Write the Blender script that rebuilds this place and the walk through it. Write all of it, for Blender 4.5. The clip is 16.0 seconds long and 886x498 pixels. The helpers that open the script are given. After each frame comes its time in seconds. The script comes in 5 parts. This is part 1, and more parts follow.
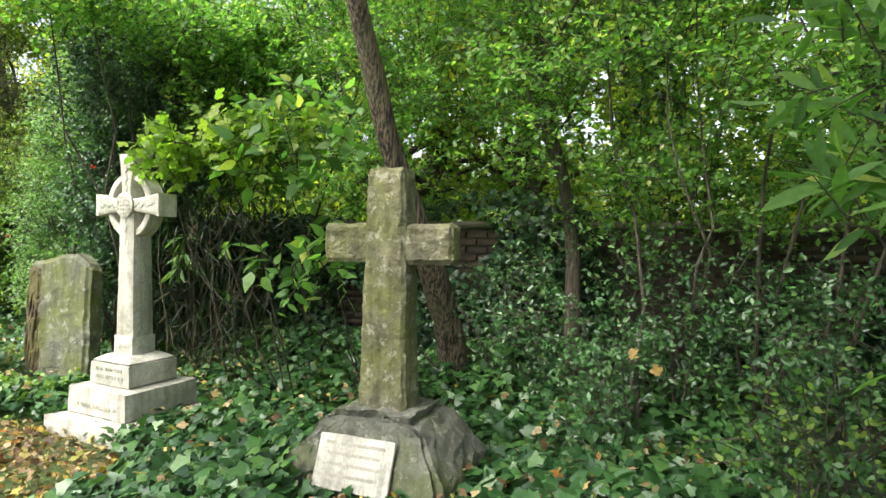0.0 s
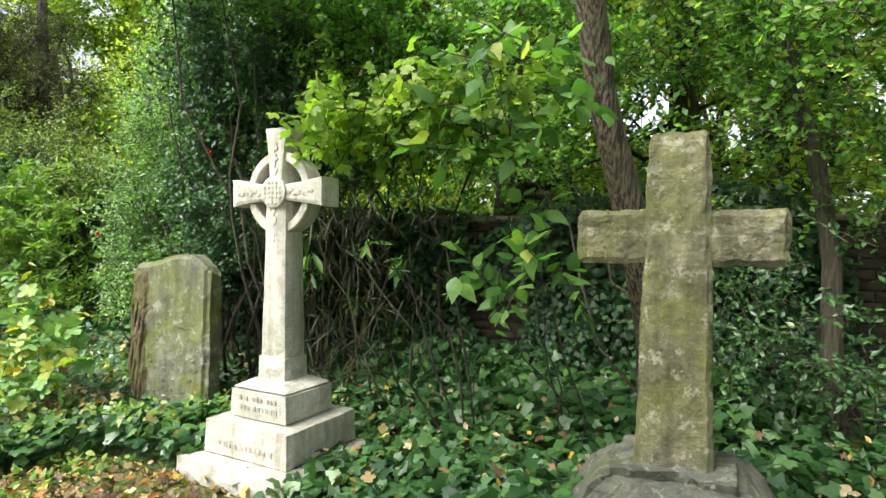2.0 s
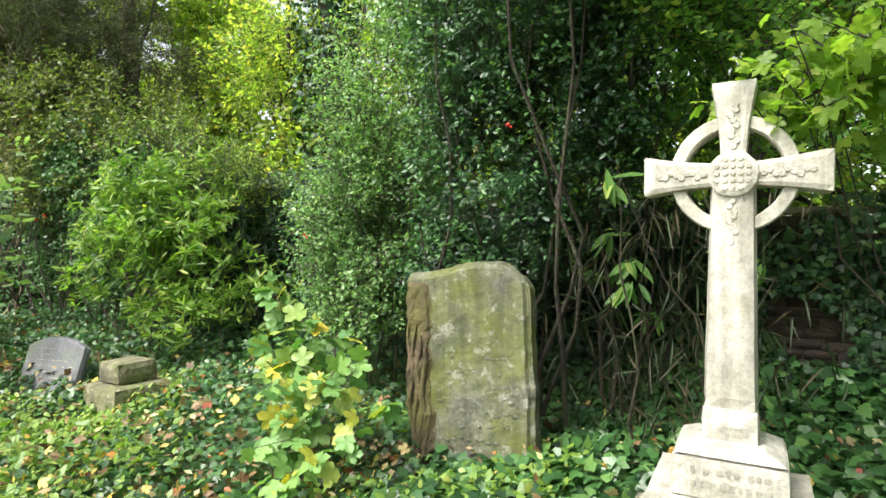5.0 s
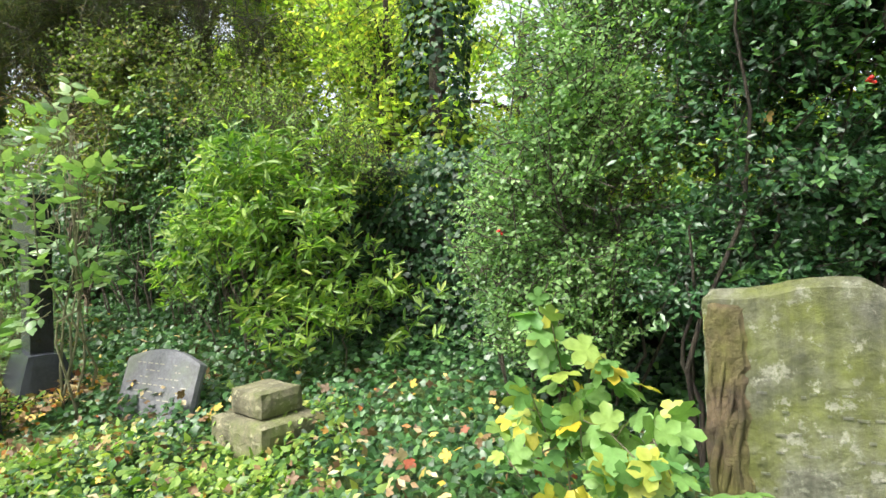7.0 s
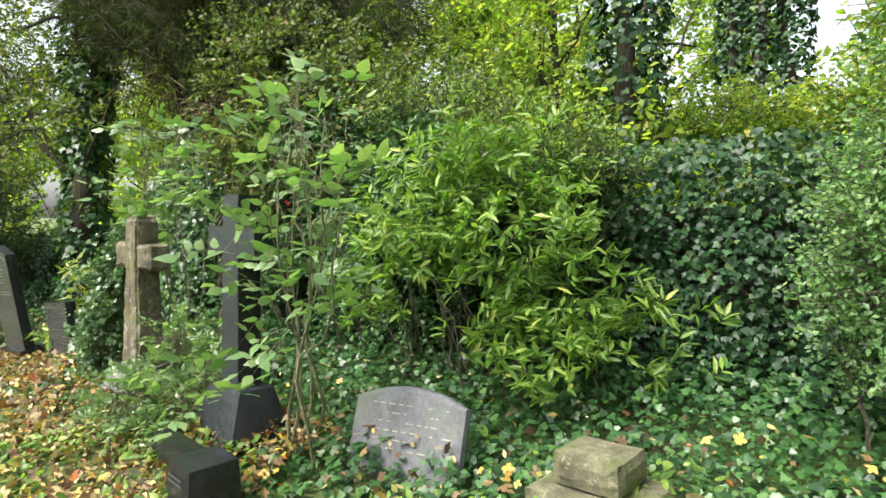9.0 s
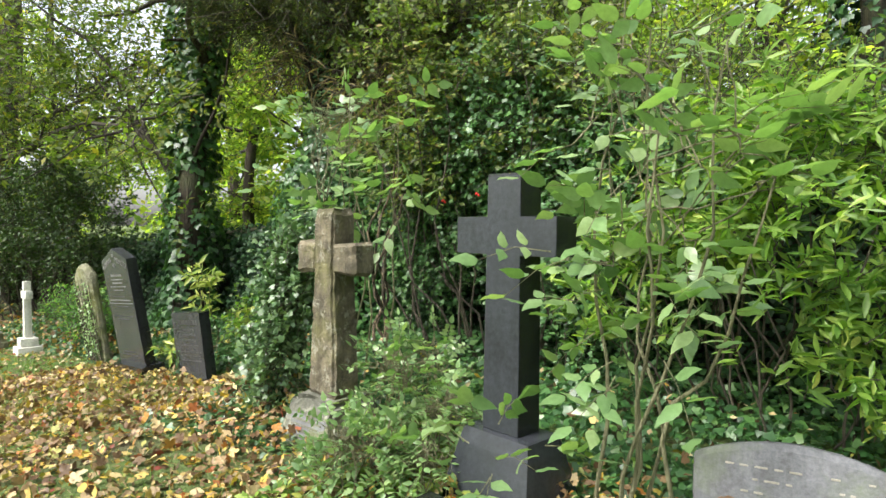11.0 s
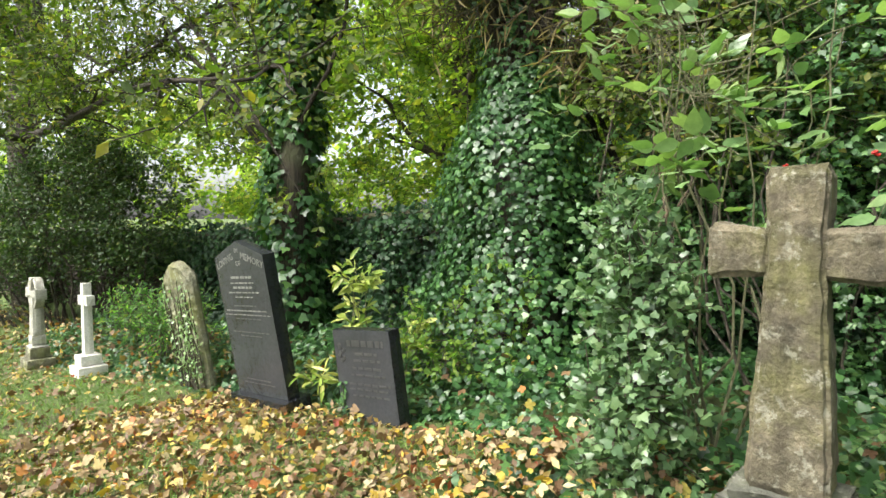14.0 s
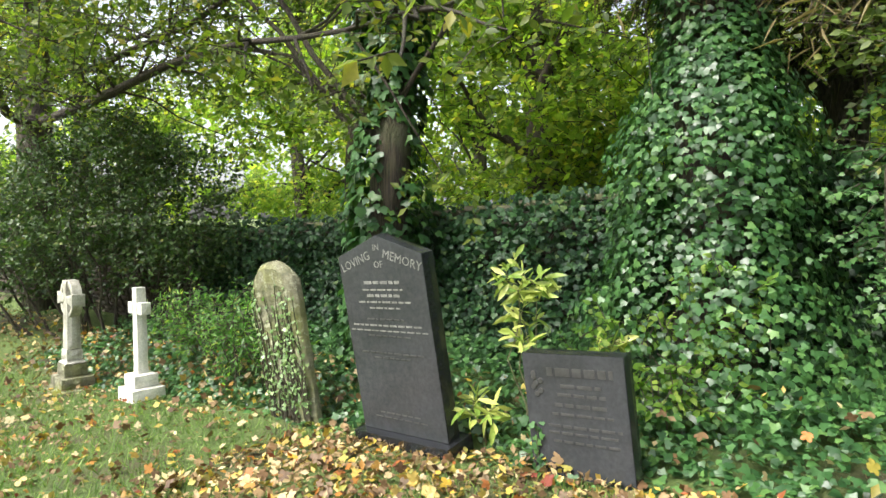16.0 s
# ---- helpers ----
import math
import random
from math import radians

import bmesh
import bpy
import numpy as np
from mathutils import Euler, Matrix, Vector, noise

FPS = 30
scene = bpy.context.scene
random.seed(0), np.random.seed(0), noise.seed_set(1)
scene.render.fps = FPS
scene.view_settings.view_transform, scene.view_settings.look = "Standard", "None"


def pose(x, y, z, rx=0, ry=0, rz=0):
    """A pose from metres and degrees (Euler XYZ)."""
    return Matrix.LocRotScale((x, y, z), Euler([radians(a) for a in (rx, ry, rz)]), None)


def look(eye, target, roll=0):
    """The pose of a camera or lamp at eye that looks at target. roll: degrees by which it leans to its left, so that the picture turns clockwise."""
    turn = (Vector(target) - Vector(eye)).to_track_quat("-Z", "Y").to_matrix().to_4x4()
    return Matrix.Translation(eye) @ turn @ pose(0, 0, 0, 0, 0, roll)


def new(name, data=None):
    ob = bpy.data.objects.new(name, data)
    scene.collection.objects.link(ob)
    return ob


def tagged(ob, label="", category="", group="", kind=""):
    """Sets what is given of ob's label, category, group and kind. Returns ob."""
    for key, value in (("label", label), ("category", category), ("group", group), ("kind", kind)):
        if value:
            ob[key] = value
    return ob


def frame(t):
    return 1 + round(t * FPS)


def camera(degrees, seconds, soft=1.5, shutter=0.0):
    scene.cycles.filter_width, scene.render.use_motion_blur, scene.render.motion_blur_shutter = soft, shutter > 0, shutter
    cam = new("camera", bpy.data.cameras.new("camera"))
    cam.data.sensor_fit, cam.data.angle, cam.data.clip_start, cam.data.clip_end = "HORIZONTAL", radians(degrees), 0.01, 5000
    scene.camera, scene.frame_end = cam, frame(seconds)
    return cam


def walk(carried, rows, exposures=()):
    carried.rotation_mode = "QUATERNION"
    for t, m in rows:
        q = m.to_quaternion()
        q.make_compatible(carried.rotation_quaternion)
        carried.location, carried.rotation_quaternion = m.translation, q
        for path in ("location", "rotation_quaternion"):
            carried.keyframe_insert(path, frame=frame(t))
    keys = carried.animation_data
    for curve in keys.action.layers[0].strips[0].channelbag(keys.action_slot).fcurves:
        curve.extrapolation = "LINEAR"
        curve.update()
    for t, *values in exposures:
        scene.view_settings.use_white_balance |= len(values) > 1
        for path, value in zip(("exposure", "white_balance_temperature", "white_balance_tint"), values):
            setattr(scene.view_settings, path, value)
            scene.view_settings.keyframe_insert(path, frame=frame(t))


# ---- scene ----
cam = camera(74.1, 16.0)
PATH = [
    (0, (0.159, 0.269, 1.433), (0.094, 2.268, 1.394), 1.0),
    (0.5, (-0.102, 0.549, 1.39), (-0.226, 2.545, 1.355), 0.9),
    (1, (-0.4, 0.794, 1.385), (-0.54, 2.789, 1.35), 0.9),
    (1.5, (-0.728, 1.018, 1.352), (-0.874, 3.012, 1.32), 0.9),
    (2, (-1.086, 1.148, 1.374), (-1.227, 3.142, 1.339), 0.8),
    (2.5, (-1.582, 1.13, 1.37), (-1.698, 3.126, 1.35), 0.9),
    (3, (-1.979, 1.19, 1.389), (-2.086, 3.187, 1.365), 1.1),
    (3.5, (-2.351, 1.377, 1.385), (-2.452, 3.374, 1.355), 1.0),
    (4, (-2.723, 1.529, 1.375), (-2.824, 3.526, 1.348), 0.8),
    (4.2, (-2.867, 1.591, 1.372), (-2.972, 3.588, 1.343), 0.6),
    (6.3, (-4.026, 2.717, 1.434), (-4.242, 4.703, 1.352), 0.3),
    (6.5, (-4.187, 2.75, 1.44), (-4.398, 4.737, 1.356), 0.7),
    (7, (-4.624, 2.928, 1.422), (-4.832, 4.915, 1.334), 0.7),
    (7.5, (-5.045, 3.064, 1.458), (-5.263, 5.05, 1.368), 0.6),
    (8, (-5.524, 3.22, 1.473), (-5.763, 5.204, 1.389), 0.8),
    (8.5, (-5.964, 3.39, 1.447), (-6.231, 5.37, 1.363), 0.9),
    (9, (-6.372, 3.598, 1.45), (-6.68, 5.572, 1.359), 0.9),
    (9.5, (-6.812, 3.808, 1.416), (-7.176, 5.772, 1.325), 0.9),
    (10, (-7.234, 3.961, 1.39), (-7.628, 5.92, 1.301), 0.9),
    (10.2, (-7.37, 4.033, 1.348), (-7.787, 5.987, 1.277), 0.5),
    (12.3, (-9.016, 4.86, 1.349), (-9.44, 6.812, 1.248), 0.6),
    (12.5, (-9.169, 4.952, 1.338), (-9.594, 6.904, 1.23), 0.4),
    (13, (-9.572, 5.129, 1.335), (-9.984, 7.084, 1.231), 0.5),
    (13.5, (-9.903, 5.294, 1.297), (-10.297, 7.252, 1.194), 0.4),
    (14, (-10.245, 5.486, 1.265), (-10.625, 7.447, 1.162), 0.3),
    (14.5, (-10.634, 5.665, 1.242), (-10.997, 7.629, 1.145), 0.4),
    (15, (-10.982, 5.89, 1.194), (-11.337, 7.856, 1.096), 0.4),
    (15.5, (-11.314, 6.109, 1.189), (-11.662, 8.076, 1.087), 0.5),
    (16, (-11.705, 6.255, 1.18), (-12.036, 8.225, 1.081), 0.6),
]
walk(cam, [(t, look(e, a, r)) for t, e, a, r in PATH],
     exposures=((0, 1.80), (2, 1.76), (4.2, 1.73), (6.5, 1.82), (8, 1.69), (10, 1.66), (12.5, 1.66), (14, 1.74), (16, 1.80)))

# ---- light ----
world = bpy.data.worlds.new("overcast_sky")
scene.world = world
world.use_nodes = True
wn = world.node_tree
sky = wn.nodes.new("ShaderNodeTexSky")
sky.sky_type, sky.sun_disc = "NISHITA", False
sky.sun_elevation, sky.sun_rotation = radians(53), radians(228)
sky.air_density, sky.dust_density = 1.0, 4.0
grey = wn.nodes.new("ShaderNodeHueSaturation")
grey.inputs["Saturation"].default_value = 0.35
wn.links.new(sky.outputs[0], grey.inputs["Color"])
wn.links.new(grey.outputs[0], wn.nodes["Background"].inputs[0])
wn.nodes["Background"].inputs[1].default_value = 0.13
sun = new("sun", bpy.data.lights.new("sun", "SUN"))
sun.data.energy, sun.data.angle, sun.data.color = 2.0, radians(25), (1.0, 0.96, 0.88)
sun.matrix_world = look((-6.4, -5.8, 11.5), (0, 0, 0))
scene.view_settings.exposure = 1.58

# ---- row frame: x along the graves, y away from the path ----
ROW = pose(0, 0, 0, 0, 0, -25.155)
rng = np.random.default_rng(7)


def fall(s):
    """The ground falls away gently past the granite stones."""
    return -0.08 * min(7.0, max(0.0, s - 12.7))


def ground_z(s, n):
    """Height of the ground, s metres along the row and n away from the path."""
    z = fall(s) + 0.03 * noise.noise(Vector((s * 0.6, n * 0.6, 0)))
    z += 0.10 * min(1.0, max(0.0, (n - 3.6) / 1.5))
    return z


# ---- materials ----
def shader(name):
    m = bpy.data.materials.new(name)
    m.use_nodes = True
    return m, m.node_tree, m.node_tree.nodes["Principled BSDF"]


def ramp(nt, fac, stops):
    r = nt.nodes.new("ShaderNodeValToRGB")
    while len(r.color_ramp.elements) < len(stops):
        r.color_ramp.elements.new(0.5)
    for e, (p, c) in zip(r.color_ramp.elements, stops):
        e.position, e.color = p, (*c, 1)
    nt.links.new(fac, r.inputs[0])
    return r.outputs[0]


def noise_fac(nt, scale, detail=6, rough=0.6, stretch=None):
    tc = nt.nodes.new("ShaderNodeTexCoord")
    n = nt.nodes.new("ShaderNodeTexNoise")
    n.inputs["Scale"].default_value, n.inputs["Detail"].default_value, n.inputs["Roughness"].default_value = scale, detail, rough
    if stretch:
        mp = nt.nodes.new("ShaderNodeMapping")
        mp.inputs["Scale"].default_value = stretch
        nt.links.new(tc.outputs["Object"], mp.inputs[0])
        nt.links.new(mp.outputs[0], n.inputs["Vector"])
    else:
        nt.links.new(tc.outputs["Object"], n.inputs["Vector"])
    return n.outputs["Fac"]


def mix(nt, fac, a, b, blend="MIX"):
    m = nt.nodes.new("ShaderNodeMix")
    m.data_type, m.blend_type = "RGBA", blend
    for sock, v in ((m.inputs[0], fac), (m.inputs[6], a), (m.inputs[7], b)):
        if isinstance(v, (int, float)):
            sock.default_value = v
        elif isinstance(v, tuple):
            sock.default_value = (*v, 1)
        else:
            nt.links.new(v, sock)
    return m.outputs[2]


def bump(nt, bsdf, height, strength, distance):
    b = nt.nodes.new("ShaderNodeBump")
    b.inputs["Strength"].default_value, b.inputs["Distance"].default_value = strength, distance
    nt.links.new(height, b.inputs["Height"])
    nt.links.new(b.outputs[0], bsdf.inputs["Normal"])


def stone(name, light, dark, moss, moss_from, rough=0.85, grain=9, relief=0.012, fine=60, lichen=None, streak=0.0):
    m, nt, b = shader(name)
    base = ramp(nt, noise_fac(nt, grain, 8, 0.65), [(0.3, dark), (0.65, light)])
    speck = ramp(nt, noise_fac(nt, fine, 4, 0.7), [(0.35, (0.55, 0.55, 0.55)), (0.6, (1, 1, 1))])
    base = mix(nt, 0.6, base, speck, "MULTIPLY")
    f = ramp(nt, noise_fac(nt, 3.1, 7, 0.62), [(moss_from, (0, 0, 0)), (moss_from + 0.2, (1, 1, 1))])
    col = mix(nt, f, base, moss)
    nt.links.new(col, b.inputs["Base Color"])
    b.inputs["Roughness"].default_value = rough
    blot = ramp(nt, noise_fac(nt, 1.7, 9, 0.75), [(0.36, (0.62, 0.64, 0.58)), (0.56, (1.12, 1.1, 1.08))])
    col = mix(nt, 0.85, col, blot, "MULTIPLY")
    if lichen:
        f = ramp(nt, noise_fac(nt, 15, 5, 0.7), [(0.56, (0, 0, 0)), (0.63, (0.8, 0.8, 0.8))])
        col = mix(nt, f, col, lichen)
    if streak:
        run = ramp(nt, noise_fac(nt, 2.2, 6, 0.65, (6.0, 6.0, 0.55)), [(0.40, (0.30, 0.29, 0.25)), (0.58, (1, 1, 1))])
        col = mix(nt, streak, col, run, "MULTIPLY")
    nt.links.new(col, b.inputs["Base Color"])
    bump(nt, b, noise_fac(nt, grain * 2.2, 9, 0.7), 1.0, relief * 1.3)
    return m


def foliage(name, stops, rough=0.45, through_light=0.35, spec=0.4):
    """Leaves: every leaf has its own tint, some light passes through."""
    m, nt, b = shader(name)
    geo = nt.nodes.new("ShaderNodeNewGeometry")
    col = ramp(nt, geo.outputs["Random Per Island"], stops)
    patch = ramp(nt, noise_fac(nt, 1.3, 3), [(0.3, (0.7, 0.75, 0.7)), (0.7, (1.15, 1.1, 1.0))])
    col = mix(nt, 1.0, col, patch, "MULTIPLY")
    vein = ramp(nt, noise_fac(nt, 45, 3), [(0.3, (0.75, 0.78, 0.7)), (0.65, (1.1, 1.1, 1.1))])
    col = mix(nt, 0.7, col, vein, "MULTIPLY")
    nt.links.new(col, b.inputs["Base Color"])
    b.inputs["Roughness"].default_value = rough
    b.inputs["Specular IOR Level"].default_value = spec
    t = nt.nodes.new("ShaderNodeBsdfTranslucent")
    warm = mix(nt, 1.0, col, (1.25, 1.5, 0.6), "MULTIPLY")
    nt.links.new(warm, t.inputs[0])
    s = nt.nodes.new("ShaderNodeMixShader")
    s.inputs[0].default_value = through_light
    nt.links.new(b.outputs[0], s.inputs[1])
    nt.links.new(t.outputs[0], s.inputs[2])
    nt.links.new(s.outputs[0], nt.nodes["Material Output"].inputs[0])
    return m


def bark(name, light, dark):
    m, nt, b = shader(name)
    f = noise_fac(nt, 12, 7, 0.68, (5.0, 5.0, 0.22))
    col = ramp(nt, f, [(0.44, dark), (0.57, light)])
    green = ramp(nt, noise_fac(nt, 2.5, 5), [(0.5, (0, 0, 0)), (0.75, (0.6, 0.6, 0.6))])
    nt.links.new(mix(nt, green, col, (0.09, 0.11, 0.045)), b.inputs["Base Color"])
    b.inputs["Roughness"].default_value = 0.9
    bump(nt, b, f, 1.0, 0.05)
    return m


M_ROUGH = stone("mossy_sandstone", (0.35, 0.335, 0.215), (0.10, 0.10, 0.06), (0.20, 0.21, 0.06), 0.44, relief=0.036, lichen=(0.43, 0.42, 0.31), streak=0.5)
M_MARBLE = stone("weathered_marble", (0.64, 0.625, 0.565), (0.40, 0.385, 0.33), (0.31, 0.29, 0.21), 0.53, 0.6, 5, 0.006, streak=0.42)
M_GREY = stone("lichen_grey_stone", (0.21, 0.212, 0.175), (0.085, 0.09, 0.07), (0.11, 0.13, 0.05), 0.46, relief=0.02, lichen=(0.30, 0.30, 0.24), streak=0.3)
M_HEAD = stone("dark_mossy_stone", (0.19, 0.195, 0.148), (0.056, 0.06, 0.04), (0.105, 0.122, 0.028), 0.41, relief=0.012, lichen=(0.235, 0.24, 0.185), streak=0.45)
M_CARVED = stone("brown_carved_stone", (0.17, 0.125, 0.07), (0.06, 0.045, 0.025), (0.12, 0.115, 0.03), 0.46, relief=0.03, streak=0.4)
M_TABLET = stone("pale_tablet", (0.215, 0.22, 0.245), (0.115, 0.12, 0.13), (0.11, 0.14, 0.07), 0.50, 0.7, 12, 0.004, streak=0.3)
M_BLOCK = stone("mossy_block_stone", (0.24, 0.225, 0.14), (0.10, 0.095, 0.06), (0.125, 0.155, 0.04), 0.42, relief=0.018, lichen=(0.30, 0.29, 0.18), streak=0.4)
M_BROWN = stone("brown_sandstone", (0.255, 0.220, 0.148), (0.068, 0.060, 0.040), (0.15, 0.15, 0.045), 0.48, relief=0.03, lichen=(0.32, 0.31, 0.24), streak=0.5)
M_LICHEN = stone("yellow_lichen_stone", (0.33, 0.32, 0.22), (0.13, 0.13, 0.085), (0.24, 0.255, 0.09), 0.46, grain=14, relief=0.02, lichen=(0.42, 0.43, 0.30), streak=0.4)
M_WHITE = stone("white_stone", (0.80, 0.79, 0.74), (0.62, 0.61, 0.56), (0.45, 0.46, 0.38), 0.62, 0.75, 6, 0.004)
# Paler granite for front faces: daylight and sky sheen put into the colour.
M_BLACK = stone("granite_lit_front", (0.056, 0.060, 0.068), (0.036, 0.039, 0.045), (0.06, 0.065, 0.07), 0.6, 0.23, 40, 0.0004, 220, streak=0.12)
M_BLACK.node_tree.nodes["Principled BSDF"].inputs["Specular IOR Level"].default_value = 0.5
# Lit tone of the granite cross, for its front plates and plinth.
M_SLATEGREY = stone("granite_cross_lit_tone", (0.037, 0.042, 0.052), (0.024, 0.027, 0.034), (0.042, 0.046, 0.052), 0.6, 0.26, 40, 0.0004, 220, streak=0.12)
# The same granite darkened for sides in shade; the kerb shares it.
M_BLACKTOP = stone("black_granite_and_shaded_sides", (0.02, 0.022, 0.026), (0.013, 0.014, 0.017), (0.03, 0.03, 0.03), 0.65, 0.25, 40, 0.0003, 220)
M_LETTER = stone("faded_lettering", (0.26, 0.26, 0.25), (0.10, 0.10, 0.10), (0.06, 0.06, 0.06), 0.52, 0.7, 30, 0.001)
M_FAINT = stone("worn_inscription", (0.06, 0.06, 0.06), (0.035, 0.035, 0.037), (0.03, 0.03, 0.03), 0.52, 0.6, 30, 0.001)
# On marble, these darker bars paint the shade inside cut letters.
M_INCISED = stone("incised_lettering", (0.44, 0.42, 0.36), (0.29, 0.275, 0.23), (0.27, 0.26, 0.2), 0.6, 0.9, 20, 0.002)
# Grimy brick, darkened further: the wall's deep shade is put into its colours.
M_BRICK, _nt, _b = shader("old_shaded_brick")
_oi = _nt.nodes.new("ShaderNodeObjectInfo")
_geo = _nt.nodes.new("ShaderNodeNewGeometry")
_c1 = ramp(_nt, _geo.outputs["Random Per Island"], [(0, (0.045, 0.030, 0.024)), (0.5, (0.062, 0.045, 0.034)), (1, (0.060, 0.054, 0.042))])
_c2 = ramp(_nt, _oi.outputs["Random"], [(0, (0.8, 0.8, 0.8)), (1, (1.15, 1.1, 1.05))])
_c3 = ramp(_nt, noise_fac(_nt, 7, 6), [(0.3, (0.6, 0.62, 0.55)), (0.7, (1.1, 1.1, 1.1))])
_nt.links.new(mix(_nt, 1.0, mix(_nt, 1.0, _c1, _c2, "MULTIPLY"), _c3, "MULTIPLY"), _b.inputs["Base Color"])
_b.inputs["Roughness"].default_value = 0.95
bump(_nt, _b, noise_fac(_nt, 40, 6), 0.7, 0.01)
M_MORTAR = stone("lime_mortar", (0.09, 0.082, 0.066), (0.05, 0.045, 0.037), (0.10, 0.11, 0.05), 0.5)
M_COPING = stone("coping_stone", (0.24, 0.21, 0.16), (0.13, 0.11, 0.09), (0.12, 0.14, 0.05), 0.45)
M_SOIL, _nt, _b = shader("leafy_soil_and_grass")
_turf = ramp(_nt, noise_fac(_nt, 28, 6, 0.7), [(0.3, (0.05, 0.085, 0.02)), (0.7, (0.13, 0.19, 0.04))])
_dirt = ramp(_nt, noise_fac(_nt, 22, 8, 0.7), [(0.3, (0.035, 0.026, 0.016)), (0.7, (0.12, 0.085, 0.05))])
_f = ramp(_nt, noise_fac(_nt, 0.9, 5, 0.6), [(0.32, (0, 0, 0)), (0.50, (1, 1, 1))])
_nt.links.new(mix(_nt, _f, _dirt, _turf), _b.inputs["Base Color"])
_b.inputs["Roughness"].default_value = 0.95
bump(_nt, _b, noise_fac(_nt, 35, 8, 0.7), 1.0, 0.04)
M_BARK = bark("brown_bark", (0.21, 0.158, 0.098), (0.014, 0.011, 0.007))
M_TWIG = bark("grey_twig_bark", (0.12, 0.10, 0.07), (0.05, 0.04, 0.028))
M_STEM = bark("pale_green_stem", (0.26, 0.25, 0.14), (0.14, 0.14, 0.07))
M_DARKBARK = bark("dark_bark", (0.070, 0.054, 0.036), (0.024, 0.018, 0.013))
# Dry cane, darkened to hold the shade the bamboo stands in.
M_CANE = bark("dry_cane", (0.085, 0.072, 0.04), (0.03, 0.026, 0.015))
F_IVY = foliage("ivy_leaf", [(0, (0.018, 0.058, 0.020)), (0.45, (0.042, 0.116, 0.036)), (0.8, (0.070, 0.172, 0.052)), (1, (0.122, 0.232, 0.070))], 0.38, 0.22, 0.52)
F_IVYPALE = foliage("pale_ivy_leaf", [(0, (0.060, 0.120, 0.052)), (0.5, (0.110, 0.195, 0.088)), (1, (0.190, 0.280, 0.135))], 0.36, 0.28, 0.55)
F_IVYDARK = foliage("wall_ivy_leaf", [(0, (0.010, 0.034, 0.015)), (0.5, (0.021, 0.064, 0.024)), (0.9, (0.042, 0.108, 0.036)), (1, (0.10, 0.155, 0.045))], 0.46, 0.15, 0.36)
# Holly greens lowered: the bush's shade is put into the leaf colour.
F_HOLLY = foliage("glossy_shaded_holly_leaf", [(0, (0.015, 0.050, 0.021)), (0.6, (0.032, 0.094, 0.036)), (1, (0.066, 0.155, 0.056))], 0.36, 0.18, 0.55)
F_DARK = foliage("evergreen_leaf", [(0, (0.043, 0.106, 0.035)), (0.5, (0.088, 0.195, 0.057)), (0.9, (0.146, 0.284, 0.083)), (1, (0.350, 0.390, 0.096))], 0.42, 0.4)
F_MID = foliage("green_shrub_leaf", [(0, (0.062, 0.144, 0.042)), (0.5, (0.124, 0.263, 0.072)), (0.9, (0.213, 0.368, 0.101)), (1, (0.399, 0.421, 0.113))], 0.42, 0.55)
F_HEDGE = foliage("fine_hedge_leaf", [(0, (0.075, 0.165, 0.045)), (0.5, (0.150, 0.305, 0.080)), (0.9, (0.250, 0.420, 0.115)), (1, (0.430, 0.460, 0.120))], 0.42, 0.62, 0.4)
F_HAZEL = foliage("lime_hazel_leaf", [(0, (0.150, 0.260, 0.045)), (0.6, (0.250, 0.370, 0.065)), (1, (0.360, 0.440, 0.085))], 0.42, 0.6)
F_LIME = foliage("lime_green_leaf", [(0, (0.095, 0.195, 0.040)), (0.6, (0.180, 0.310, 0.060)), (1, (0.290, 0.380, 0.080))], 0.4, 0.55)
F_PALE = foliage("pale_green_leaf", [(0, (0.120, 0.215, 0.088)), (0.5, (0.190, 0.310, 0.130)), (1, (0.290, 0.385, 0.185))], 0.33, 0.36, 0.6)
F_WOOD = foliage("autumn_woodland_leaf", [(0, (0.122, 0.201, 0.048)), (0.5, (0.260, 0.355, 0.077)), (0.9, (0.428, 0.480, 0.099)), (1, (0.646, 0.525, 0.118))], 0.5, 0.7)
# Woodland leaf darkened: the boughs' shaded side is put into its colour.
F_BOUGH = foliage("woodland_leaf_toned_for_shade", [(0, (0.048, 0.084, 0.016)), (0.5, (0.100, 0.144, 0.026)), (0.9, (0.168, 0.200, 0.034)), (1, (0.288, 0.240, 0.040))], 0.5, 0.5)
F_FIR = foliage("dark_fir_needle", [(0, (0.026, 0.040, 0.013)), (0.6, (0.058, 0.080, 0.024)), (0.9, (0.105, 0.115, 0.038)), (1, (0.16, 0.125, 0.06))], 0.55, 0.25)
F_SHRUB = foliage("dark_shrub_leaf", [(0, (0.022, 0.052, 0.016)), (0.5, (0.050, 0.098, 0.028)), (0.9, (0.095, 0.155, 0.044)), (1, (0.17, 0.17, 0.06))], 0.42, 0.3)
F_IVYMID = foliage("mid_green_ivy_leaf", [(0, (0.036, 0.096, 0.036)), (0.5, (0.076, 0.180, 0.064)), (1, (0.145, 0.280, 0.096))], 0.40, 0.32, 0.5)
F_OLIVE = foliage("olive_tangle_leaf", [(0, (0.055, 0.092, 0.026)), (0.5, (0.115, 0.165, 0.042)), (0.9, (0.20, 0.25, 0.064)), (1, (0.28, 0.21, 0.09))], 0.42, 0.45)
F_WEED = foliage("yellow_green_weed_leaf", [(0, (0.07, 0.15, 0.03)), (0.5, (0.16, 0.27, 0.05)), (0.9, (0.26, 0.37, 0.08)), (1, (0.40, 0.42, 0.11))], 0.4, 0.4)
